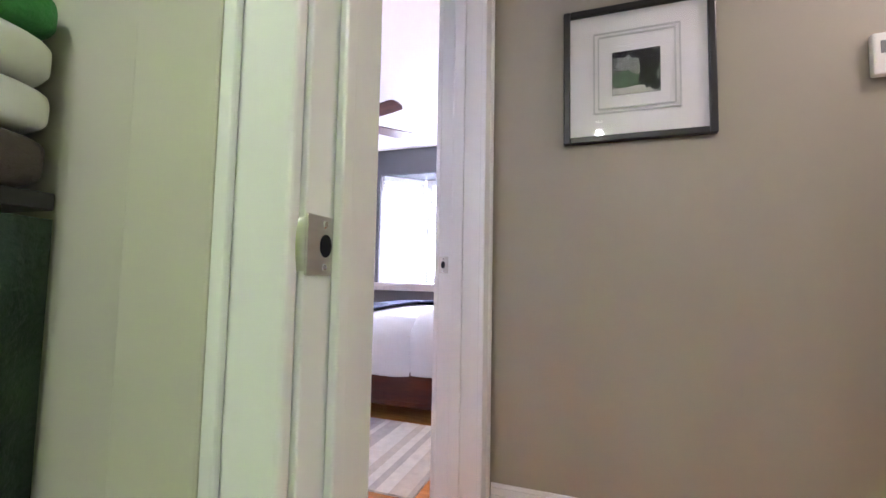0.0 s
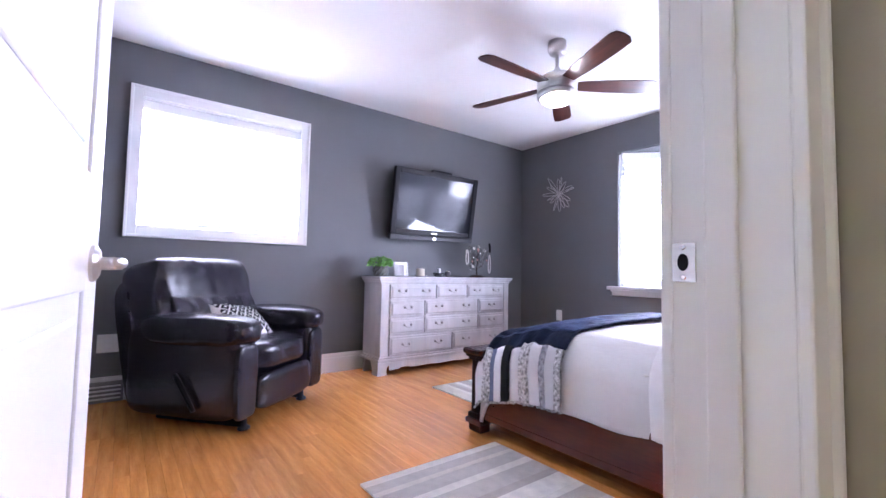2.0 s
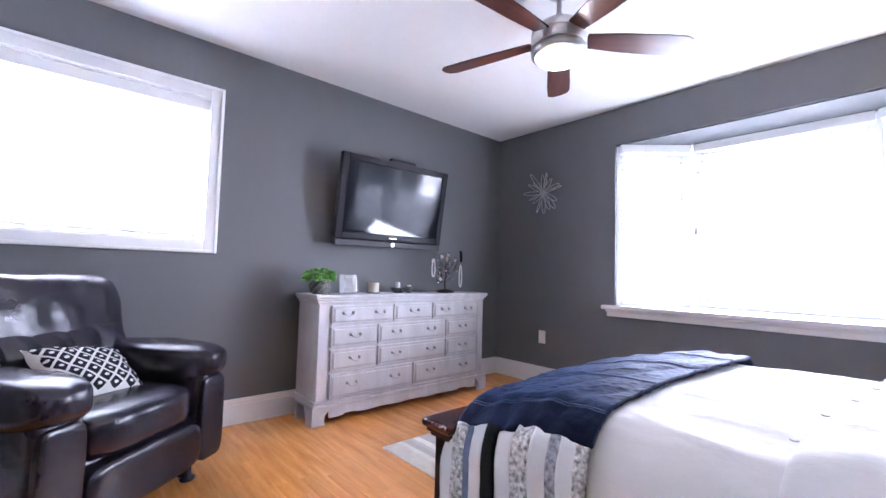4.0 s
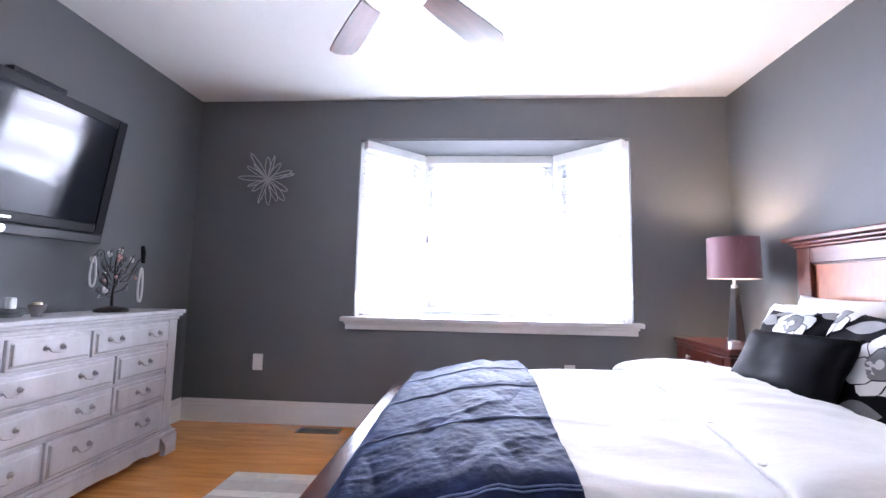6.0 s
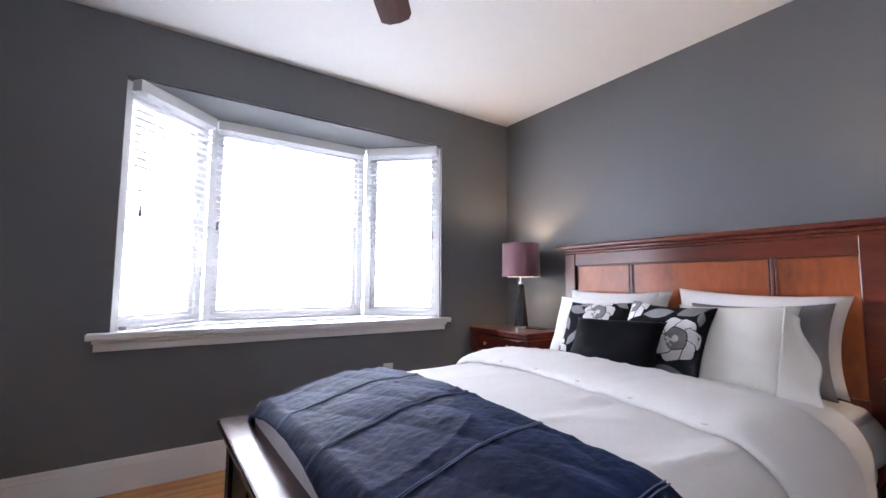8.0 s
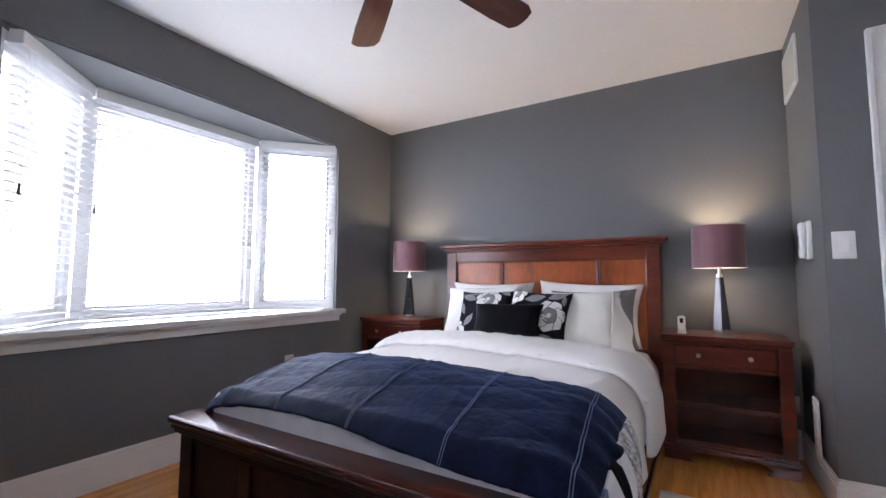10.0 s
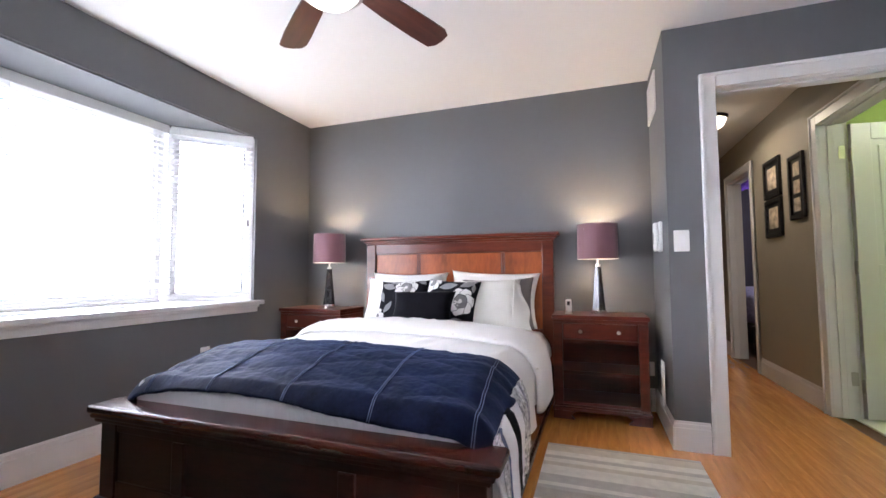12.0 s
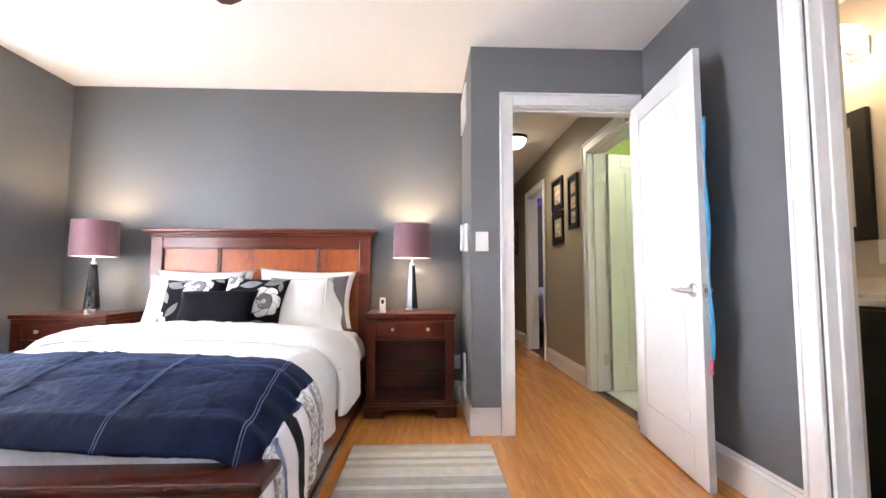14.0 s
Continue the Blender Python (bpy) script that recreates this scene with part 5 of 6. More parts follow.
rec = empty("recliner", pose(-2.385, -0.05, 0, 0, 0, 130), "black leather rocker recliner with padded arms", "recliner")
rec.scale = (1.16, 1.0, 1.03)
part("seat_cushion", puff((-0.235, 0.015, 0.27), (0.235, 0.60, 0.455), 4.5, 18, 0.006, 1), LEATHER, rec, smooth=True)
part("footrest_panel", puff((-0.238, 0.00, 0.085), (0.238, 0.085, 0.285), 5, 16, 0.005, 2), LEATHER, rec, smooth=True)
part("frame", blocks(((-0.235, 0.075, 0.10), (0.235, 0.70, 0.30)), bevel=0.02), LEATHER, rec)
for s in (-1, 1):
    arm = part("arm", puff((min(s * 0.225, s * 0.385), 0.035, 0.07), (max(s * 0.225, s * 0.385), 0.76, 0.545), 7, 16, 0.004, 3 + s), LEATHER, rec, smooth=True)
    part("arm_roll", puff((min(s * 0.205, s * 0.405), -0.005, 0.44), (max(s * 0.205, s * 0.405), 0.70, 0.612), 3.4, 20, 0.009, 5 + s), LEATHER, arm, "soft gathered armrest pad", smooth=True)
    part("front_facing", puff((min(s * 0.240, s * 0.375), 0.018, 0.08), (max(s * 0.240, s * 0.375), 0.06, 0.46), 6, 12), LEATHER, arm, smooth=True)
tiltb = Matrix.Translation((0, 0.53, 0.40)) @ Matrix.Rotation(radians(-13), 4, "X")
part("backrest", puff((-0.33, 0.00, -0.12), (0.33, 0.24, 0.42), 4.2, 20, 0.007, 8), LEATHER, rec, smooth=True, at=tiltb)
part("head_cushion", puff((-0.355, -0.040, 0.11), (0.355, 0.285, 0.545), 5.0, 28, 0.012, 9), LEATHER, rec, smooth=True, at=tiltb)
pleats = grid_sheet(60, 14, lambda u, v: (-0.29 + 0.58 * u, -0.030 - 0.030 * math.sin(math.pi * v) - 0.014 * abs(math.sin(u * 16 + 0.6 * math.sin(7 * v))) * math.sin(math.pi * v), 0.06 + 0.24 * v), 0.03)
part("gathered_lumbar", pleats, LEATHER, rec, "gathered leather lumbar pleats", smooth=True, at=tiltb)
part("back_shell", puff((-0.365, 0.16, -0.32), (0.365, 0.315, 0.47), 6, 16), LEATHER, rec, smooth=True, at=tiltb)
part("lever", merge(tube([(-0.392, 0.40, 0.30), (-0.405, 0.36, 0.27), (-0.405, 0.26, 0.13)], [0.012, 0.013, 0.010])), BLACKP, rec, "black release lever", smooth=True)
for s in (-1, 1):
    part("foot", merge(ring_solid([(0.030, 0.0), (0.032, 0.010), (0.015, 0.022), (0.012, 0.09)], 14)), BLACKP, rec, smooth=True, at=Matrix.Translation((s * 0.25, 0.09, 0)))
    part("base_runner", blocks(((s * 0.25 - 0.018, 0.09, 0.012), (s * 0.25 + 0.018, 0.66, 0.07)), bevel=0.006), BLACKP, rec)
# ikat cushion on the seat
CUSHW = mat("woven_white_cloth", (0.66, 0.64, 0.62), 0.9, vary=0.05, scale=20, bump=0.2, bump_scale=90)
cm = pose(-2.40, -0.045, 0, 0, 0, 130) @ Matrix.Translation((-0.02, 0.335, 0.548)) @ Matrix.Rotation(radians(10), 4, "Z") @ Matrix.Rotation(radians(-50), 4, "X") @ Matrix.Rotation(radians(14), 4, "Y")
cush = empty("throw_cushion", cm, "black and white diamond patterned cushion on the recliner", "cushion")
CW, CHH, CT = 0.40, 0.27, 0.11
part("cover", pillow_mesh(CW, CHH, CT), CUSHW, cush, smooth=True)
for i in range(-5, 6):
    for j in range(-4, 5):
        if (i + j) % 2:
            continue
        cu, cv, rr = i * 0.185, j * 0.27, 0.15
        if abs(cu) > 0.93 or abs(cv) > 0.9:
            continue

        def diamond(a, b):
            ang = 2 * math.pi * b
            k = a / (abs(math.cos(ang)) + abs(math.sin(ang)))
            u = max(-0.97, min(0.97, cu + rr * k * math.cos(ang)))
            v = max(-0.97, min(0.97, cv + rr * 1.45 * k * math.sin(ang)))
            return pillow_pt(u, v, CW, CHH, CT, -1, 0.1) + Vector((0, -0.0025, 0))
        dd = part("diamond", grid_sheet(2, 8, diamond), INK, cush)
        part("diamond_eye", grid_sheet(1, 8, lambda a, b: pillow_pt(max(-0.98, min(0.98, cu + a * 0.05 * math.cos(2 * math.pi * b))), max(-0.98, min(0.98, cv + a * 0.05 * math.sin(2 * math.pi * b))), CW, CHH, CT, -1, 0.1) + Vector((0, -0.005, 0))), CUSHW, dd)

# ---- ceiling fan ----
BLADE = mat("walnut_blade", (0.050, 0.014, 0.010), 0.32, vary=0.3, scale=3, stretch=(1, 9, 9), second=(0.085, 0.026, 0.017), coat=0.2)
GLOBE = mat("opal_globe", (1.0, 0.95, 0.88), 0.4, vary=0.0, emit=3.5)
fan = empty("ceiling_fan", pose(-1.435, 1.318, 0), "nickel ceiling fan with five walnut blades and lit globe", "ceiling fan")
part("canopy", ring_solid([(0.030, 2.335), (0.052, 2.345), (0.062, 2.375), (0.060, 2.424), (0.001, 2.4245)], 28), STEEL, fan, smooth=True)
part("downrod", ring_solid([(0.012, 2.20), (0.012, 2.34)], 14), STEEL, fan, smooth=True)
part("collar", ring_solid([(0.045, 2.195), (0.030, 2.215), (0.016, 2.25), (0.012, 2.255)], 24), STEEL, fan, smooth=True)
part("motor_housing", ring_solid([(0.115, 2.075), (0.128, 2.085), (0.130, 2.125), (0.127, 2.128), (0.127, 2.135), (0.130, 2.138), (0.126, 2.165), (0.10, 2.19), (0.045, 2.200)], 36), STEEL, fan, smooth=False)
part("globe_ring", ring_solid([(0.118, 2.040), (0.128, 2.046), (0.130, 2.078), (0.116, 2.08)], 36), STEEL, fan, smooth=True)
part("globe", ring_solid([(0.001, 2.000), (0.05, 2.004), (0.09, 2.018), (0.115, 2.045), (0.115, 2.05)], 32), GLOBE, fan, "glowing opal glass globe", smooth=True)
for k in range(5):
    a = -20.5 + 72 * k
    m = Matrix.Rotation(radians(a), 4, "Z") @ Matrix.Translation((0, 0, 2.128)) @ Matrix.Rotation(radians(-12), 4, "X")
    bm = bmesh.new()
    outline = [(0.13, -0.042), (0.30, -0.058), (0.50, -0.066), (0.60, -0.066), (0.635, -0.050), (0.645, -0.01), (0.640, 0.035), (0.615, 0.064), (0.50, 0.066), (0.30, 0.058), (0.13, 0.042)]
    lo = [bm.verts.new((x, y, -0.004)) for x, y in outline]
    hi = [bm.verts.new((x, y, 0.004)) for x, y in outline]
    bm.faces.new(lo[::-1])
    bm.faces.new(hi)
    for i in range(len(outline)):
        bm.faces.new((lo[i], lo[(i + 1) % len(outline)], hi[(i + 1) % len(outline)], hi[i]))
    b = part("blade", bm, BLADE, fan, "dark walnut fan blade", at=m)
    part("blade_bracket", blocks(((0.10, -0.022, 0.0035), (0.20, 0.022, 0.0085)), bevel=0.002), STEEL, b)
lamp("fan_glow", "POINT", (-1.435, 1.318, 1.95), 9, (1.0, 0.93, 0.84), 0.08)

# ---- wall things of the bedroom ----
GREYWIRE = mat("pewter_wire", (0.48, 0.47, 0.48), 0.4, 0.5, vary=0.1)
fl = empty("flower_wall_ornament", (-2.70, NORTH - 0.012, 1.80), "grey wire flower ornament on the wall", "wall ornament")
part("heart", ring_solid([(0.018, 0), (0.014, 0.012), (0.001, 0.016)], 14), GREYWIRE, fl, at=Matrix.Rotation(radians(90), 4, "X"))
fr_ = random.Random(2)
for k in range(16):
    a = 2 * math.pi * k / 16 + fr_.uniform(-0.17, 0.17)
    ln, wd = fr_.uniform(0.11, 0.21), fr_.uniform(0.008, 0.024)
    pts = []
    for i in range(15):
        t = 2 * math.pi * i / 14
        r, w = 0.018 + ln * (0.5 - 0.5 * math.cos(t)), wd * math.sin(t)
        pts.append((r * math.cos(a) - w * math.sin(a), -0.008 - 0.035 * (r / 0.2) ** 1.5 * (1 if k % 2 else 0.5), r * math.sin(a) + w * math.cos(a)))
    part("petal", tube(pts, 0.0034, 5), GREYWIRE, fl, smooth=True)


def plate(name, at, w, h, label, category, slots=2):
    """A cover plate on a wall; local -y faces the room."""
    p = tagged(part(name, blocks(((-w / 2, -0.006, -h / 2), (w / 2, 0, h / 2)), bevel=0.0025), SHADEW, at=at), label, category)
    for k in range(slots):
        z = (k - (slots - 1) / 2) * 0.042
        part("receptacle", blocks(((-0.016, -0.008, z - 0.014), (0.016, -0.0055, z + 0.014)), bevel=0.001), WHITE, p)
    return p


plate("wall_outlet", Matrix.Translation((-2.70, NORTH, 0.435)), 0.075, 0.118, "white double outlet plate on the grey wall", "outlet")
plate("wall_outlet", Matrix.Translation((-0.445, NORTH, 0.42)), 0.075, 0.118, "white double outlet plate behind the bed", "outlet")
plate("wall_outlet", pose(WEST, -0.955, 0.378, 0, 0, 90), 0.118, 0.118, "wide white outlet plate on the window wall", "outlet")
plate("wall_outlet", pose(-2.35, SOUTH, 0.40, 0, 0, 180), 0.075, 0.118, "white outlet plate near the corner", "outlet")
plate("wall_outlet", pose(EAST, 0.045, 0.30, 0, 0, -90), 0.06, 0.10, "white outlet plate beside the nightstand", "outlet")
sw = plate("light_switch", pose(0.0, -0.066, 1.170, 0, 0, -90), 0.080, 0.122, "white rocker light switch by the door", "switch", 0)
part("rocker", blocks(((-0.018, -0.010, -0.034), (0.018, -0.0055, 0.034)), bevel=0.002), WHITE, sw)
ph = tagged(part("wall_handset", merge(blocks(((0.205, 0.0, 1.12), (0.275, 0.022, 1.31)), bevel=0.006), blocks(((0.215, 0.022, 1.125), (0.262, 0.05, 1.305)), bevel=0.012, segments=3)), SHADEW), "white cordless handset cradled on the return wall", "handset")
part("keypad", blocks(((0.225, 0.0495, 1.17), (0.252, 0.0515, 1.24))), GREYPRINT, ph)
vent = empty("return_vent", (0, 0, 0), "white louvred air vent high on the return wall", "vent")
part("vent_frame", blocks(((0.30, 0.0, 2.06), (0.32, 0.012, 2.33)), ((0.63, 0.0, 2.06), (0.65, 0.012, 2.33)), ((0.32, 0.0, 2.06), (0.63, 0.012, 2.08)), ((0.32, 0.0, 2.31), (0.63, 0.012, 2.33)), bevel=0.002), WHITE, vent)
for k in range(11):
    part("louvre", blocks(((-0.155, -0.006, -0.0015), (0.155, 0.006, 0.0015))), WHITE, vent, at=Matrix.Translation((0.475, 0.006, 2.095 + 0.02 * k)) @ Matrix.Rotation(radians(-40), 4, "X"))
low = empty("low_vent", (0, 0, 0), "white low vent cover beside the nightstand", "vent")
part("cover", blocks(((0.20, 0.0145, 0.17), (0.30, 0.024, 0.44)), bevel=0.003), WHITE, low)
for k in range(6):
    part("louvre", blocks(((0.212, 0.024, 0.20 + 0.04 * k), (0.288, 0.027, 0.212 + 0.04 * k))), WHITE, low)
br = empty("baseboard_register", (0, 0, 0), "grey metal baseboard register under the side window", "vent")
part("cover", blocks(((WEST + 0.0145, -1.06, 0.002), (WEST + 0.03, -0.86, 0.135)), bevel=0.004), GREYPRINT, br)
for k in range(4):
    part("louvre", blocks(((WEST + 0.030, -1.045, 0.022 + 0.026 * k), (WEST + 0.034, -0.875, 0.032 + 0.026 * k)), bevel=0.001), SHADEW, br)
fv = empty("floor_register", (0, 0, 0), "brown metal floor register below the window", "vent")
VENTM = mat("bronze_register", (0.16, 0.13, 0.10), 0.45, 0.4, vary=0.1)
part("frame", blocks(((-2.33, 2.84, 0.0005), (-2.03, 2.855, 0.005)), ((-2.33, 2.935, 0.0005), (-2.03, 2.95, 0.005)), ((-2.33, 2.855, 0.0005), (-2.312, 2.935, 0.005)), ((-2.048, 2.855, 0.0005), (-2.03, 2.935, 0.005)), bevel=0.001), VENTM, fv)
part("well", blocks(((-2.312, 2.855, 0.0003), (-2.048, 2.935, 0.0012))), INK, fv)
for k in range(17):
    x = -2.308 + 0.0155 * k
    part("fin", blocks(((x, 2.855, 0.001), (x + 0.007, 2.935, 0.0042))), VENTM, fv)
pf2 = tagged(part("picture_frame", frame_of(0.20, 0.0, 0.30, 0.0, 0.02, 0.018), BLACKW, at=pose(-2.38, SOUTH + 0.001, 1.36, 0, 0, 180) @ Matrix.Translation((0, -0.022, 0))), "slim black picture frame on the grey wall", "picture frame")
part("print", blocks(((0.018, 0.008, 0.018), (0.182, 0.016, 0.282))), MATBOARD, pf2)

# towel on the back of the bedroom door
BLUE = mat("sky_blue_towel", (0.06, 0.27, 0.50), 0.9, vary=0.15, scale=12, bump=0.5, bump_scale=120)
PINKT = mat("pink_towel_hem", (0.45, 0.08, 0.16), 0.9, vary=0.4, scale=40)
tw = empty("hanging_towel", pose(-0.008, -1.030, 0, 0, 0, 174.4), "blue towel with pink hem hanging behind the door", "towel")
part("cloth", grid_sheet(30, 20, lambda u, v: (0.40 + 0.36 * u - 0.12 * v * (0.5 - abs(u - 0.5)) + 0.012 * math.sin(14 * v), 0.035 + 0.018 * math.sin(18 * u) * (1 - 0.6 * v) + 0.01 * (1 - v), 0.58 + 1.10 * v), 0.006), BLUE, tw, smooth=True)
part("hem", grid_sheet(30, 3, lambda u, v: (0.40 + 0.36 * u, 0.037 + 0.018 * math.sin(18 * u), 0.52 + 0.065 * v), 0.008), PINKT, tw, "pink and navy patterned hem", smooth=True)
part("hook", tube([(0.52, 0.018, 1.66), (0.52, 0.05, 1.655), (0.52, 0.055, 1.69)], 0.004, 6), STEEL, tw)

# ---- hall ----
def framed(name, x, z, w, h, y, face, label, openings, bw=0.022, art=None):
    """A frame on a wall that faces +y (face 1) or -y (face -1), its lower left corner at x, z."""
    m = Matrix.Translation((x, y, z)) @ (Matrix.Identity(4) if face < 0 else Matrix.Translation((w, 0, 0)) @ Matrix.Rotation(math.pi, 4, "Z"))
    f = empty(name, m, label, "picture", "hall pictures" if face > 0 else "")
    part("frame", blocks(((0, -0.024, 0), (bw, -0.001, h)), ((w - bw, -0.024, 0), (w, -0.001, h)), ((bw, -0.024, 0), (w - bw, -0.001, bw)), ((bw, -0.024, h - bw), (w - bw, -0.001, h)), bevel=0.004), BLACKW, f)
    part("mat_board", blocks(((bw, -0.010, bw), (w - bw, -0.004, h - bw))), MATBOARD if art is None else art, f)
    return f


SEPIA = mat("sepia_photo", (0.22, 0.17, 0.12), 0.5, vary=0.5, scale=14, second=(0.55, 0.47, 0.37))
LINEG = mat("shaded_bevel_line", (0.55, 0.55, 0.56), 0.7, vary=0.02)
PARK = mat("park_photo", (0.015, 0.016, 0.016), 0.5, vary=0.6, scale=22, second=(0.16, 0.18, 0.15))
LAWN = mat("park_lawn_photo", (0.035, 0.09, 0.035), 0.5, vary=0.5, scale=60)
MISTP = mat("park_mist_photo", (0.20, 0.22, 0.20), 0.5, vary=0.5, scale=40)
PATHP = mat("park_path_photo", (0.45, 0.46, 0.44), 0.5, vary=0.2, scale=20)
pic = framed("framed_print", 0.412, 1.318, 0.455, 0.462, HALL_N, -1, "black framed park photograph in a wide white mat", 1)
pw, pz = 0.455, 0.462
# thin grey lines paint the shade along the mat's bevel cuts
for k, (i, d) in enumerate(((0.098, 0.0012), (0.112, 0.0024))):
    part("mat_bevel_shade", frame_of(pw - 2 * i, i, pz - i + 0.01, -0.0115 - d, -0.010, 0.0012), LINEG, pic, at=Matrix.Translation((i, 0, 0)))
ph_ = part("photo", blocks(((0.155, -0.0125, 0.155), (0.30, -0.0105, 0.302))), PARK, pic, "dark park photograph")


def blotch(name, cx, cz, rx, rz, y, seed, material):
    """An uneven patch of print on the photograph."""
    rb = random.Random(seed)
    wob = [rb.uniform(0.72, 1.12) for _ in range(18)]
    part(name, grid_sheet(2, 18, lambda a, b: (min(0.299, max(0.156, cx + a * rx * wob[int(b * 18) % 18] * math.cos(2 * math.pi * b))), y,
                                               min(0.301, max(0.156, cz + a * rz * wob[int(b * 18) % 18] * math.sin(2 * math.pi * b))))), material, ph_)


blotch("sky_gap", 0.205, 0.262, 0.045, 0.030, -0.0127, 1, MISTP)
blotch("lawn", 0.195, 0.204, 0.062, 0.030, -0.0129, 2, LAWN)
blotch("path", 0.215, 0.166, 0.085, 0.016, -0.0131, 3, PATHP)
for k, (cx, cz, rx, rz) in enumerate(((0.268, 0.255, 0.036, 0.052), (0.262, 0.205, 0.026, 0.036), (0.284, 0.178, 0.016, 0.022), (0.180, 0.292, 0.040, 0.012), (0.238, 0.285, 0.030, 0.016), (0.246, 0.196, 0.012, 0.016))):
    blotch("tree_mass", cx, cz, rx, rz, -0.0133 - 0.0001 * k, 10 + k, INK)
pg = part("glazing", blocks(((0.022, -0.0175, 0.022), (pw - 0.022, -0.0160, pz - 0.022))), GLASS, pic)
pg.visible_shadow = False
th = tagged(part("thermostat", blocks(((-0.038, -0.026, -0.06), (0.038, 0, 0.06)), bevel=0.006), SHADEW, at=Matrix.Translation((1.275, HALL_N, 1.50))), "white thermostat on the hall wall", "thermostat")
part("display", blocks(((-0.022, -0.0275, 0.0), (0.022, -0.0255, 0.035))), GREYPRINT, th)

YS = SOUTH
for x, z, w, h, lab in ((1.60, 1.655, 0.36, 0.345, "square black framed sepia photograph in the hall"), (1.60, 1.305, 0.36, 0.335, "lower black framed sepia photograph in the hall"),
                        (1.175, 1.41, 0.26, 0.51, "tall black frame with three small photographs"), (3.74, 1.31, 0.26, 0.50, "black framed picture far down the hall")):
    f = framed("framed_photo", x, z, w, h, YS, 1, lab, 1, 0.035, BLACKW)
    if h < 0.4:
        part("photo", blocks(((0.085, -0.013, 0.075), (w - 0.085, -0.011, h - 0.075))), SEPIA, f, "sepia portrait print")
    else:
        for k in range(3):
            part("photo", blocks(((0.075, -0.013, 0.06 + k * 0.14), (w - 0.075, -0.011, 0.165 + k * 0.14))), SEPIA, f, "small sepia print")

hl = empty("hall_ceiling_light", (1.72, -0.65, CEIL_Z), "flush hall ceiling light with frosted bowl", "ceiling light")
part("canopy", ring_solid([(0.10, -0.03), (0.125, -0.025), (0.13, -0.002), (0.001, 0.0)], 28), BRONZE, hl, smooth=True)
HBOWL = mat("frosted_bowl", (1.0, 0.86, 0.66), 0.5, vary=0.0, emit=5.0)
part("bowl", ring_solid([(0.001, -0.125), (0.05, -0.118), (0.09, -0.09), (0.115, -0.035), (0.115, -0.03)], 28), HBOWL, hl, "glowing frosted glass bowl", smooth=True)
lamp("hall_glow", "AREA", (1.72, -0.65, 2.285), 8.5, (1.0, 0.84, 0.62), 0.24, 0.24, aim=(1.72, -0.65001, 0))

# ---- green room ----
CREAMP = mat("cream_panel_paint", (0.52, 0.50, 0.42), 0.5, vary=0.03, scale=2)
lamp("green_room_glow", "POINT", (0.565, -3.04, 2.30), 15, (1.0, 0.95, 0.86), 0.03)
# this second lamp is added, unseen, to brighten the open green room door
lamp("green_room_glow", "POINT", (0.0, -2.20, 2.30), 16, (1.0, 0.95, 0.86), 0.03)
# a fixture for each lamp; the one at x = 0.0 is made up
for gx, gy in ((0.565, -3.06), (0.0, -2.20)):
    gc = empty("recessed_light", (gx, gy, CEIL_Z), "small round recessed ceiling light of the green room, second one added", "ceiling light", "green room lights")
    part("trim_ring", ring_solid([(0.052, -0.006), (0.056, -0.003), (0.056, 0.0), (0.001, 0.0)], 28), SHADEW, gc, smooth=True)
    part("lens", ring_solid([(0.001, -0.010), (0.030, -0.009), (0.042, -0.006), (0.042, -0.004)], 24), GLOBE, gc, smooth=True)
tagged(part("closet_panel", blocks(((-0.255, -1.340, 0), (0.048, -1.3055, 2.2)), bevel=0.003), CREAMP), "cream painted panel beside the green room door", "panel", kind="structure")
tagged(part("trim", blocks(((0.049, -1.352, 0), (0.169, -1.3055, 2.2)), bevel=0.004), CREAMP), "wide cream board beside the green room door casing", "trim", kind="structure")
shelf = empty("linen_shelf", (0, 0, 0), "dark stained open shelf holding folded towels", "shelf")
part("side", blocks(((-0.25, -1.70, 0), (-0.232, -1.345, 1.75)), bevel=0.002), BLACKW, shelf)
part("side", blocks(((-0.10, -1.70, 0), (-0.085, -1.68, 1.75)), bevel=0.002), BLACKW, shelf)
for z in (0.45, 0.93, 1.55):
    part("board", blocks(((-0.232, -1.70, z), (-0.075, -1.345, z + 0.02)), bevel=0.002), BLACKW, shelf)
GREENT = mat("green_towel", (0.05, 0.24, 0.06), 0.95, vary=0.2, scale=20, bump=0.5, bump_scale=120)
DKGREEN = mat("dark_green_cloth", (0.012, 0.028, 0.012), 0.95, vary=0.2, scale=20, bump=0.5, bump_scale=120)
BROWNT = mat("brown_towel", (0.06, 0.045, 0.038), 0.95, vary=0.2, scale=20, bump=0.5, bump_scale=120)
for k, (z, h, m, c) in enumerate(((0.951, 0.062, BROWNT, "folded brown bath towel on the shelf"), (1.014, 0.055, CREAM, "folded ivory bath towel"), (1.070, 0.055, CREAM, "upper folded ivory bath towel"),
                                  (1.126, 0.055, GREENT, "folded green bath towel on the stack"))):
    t = tagged(part("folded_towel", puff((-0.228, -1.66, z), (-0.060, -1.347, z + h), 5, 12, 0.004, k), m, smooth=True), c, "towel", "folded towels")
tagged(part("hanging_cloth", grid_sheet(30, 8, lambda u, v: (-0.070 + 0.008 * math.sin(24 * u), -1.68 + 0.335 * u, 0.02 + 0.90 * v), 0.008), DKGREEN, smooth=True), "dark green cloth hanging below the shelf", "cloth")

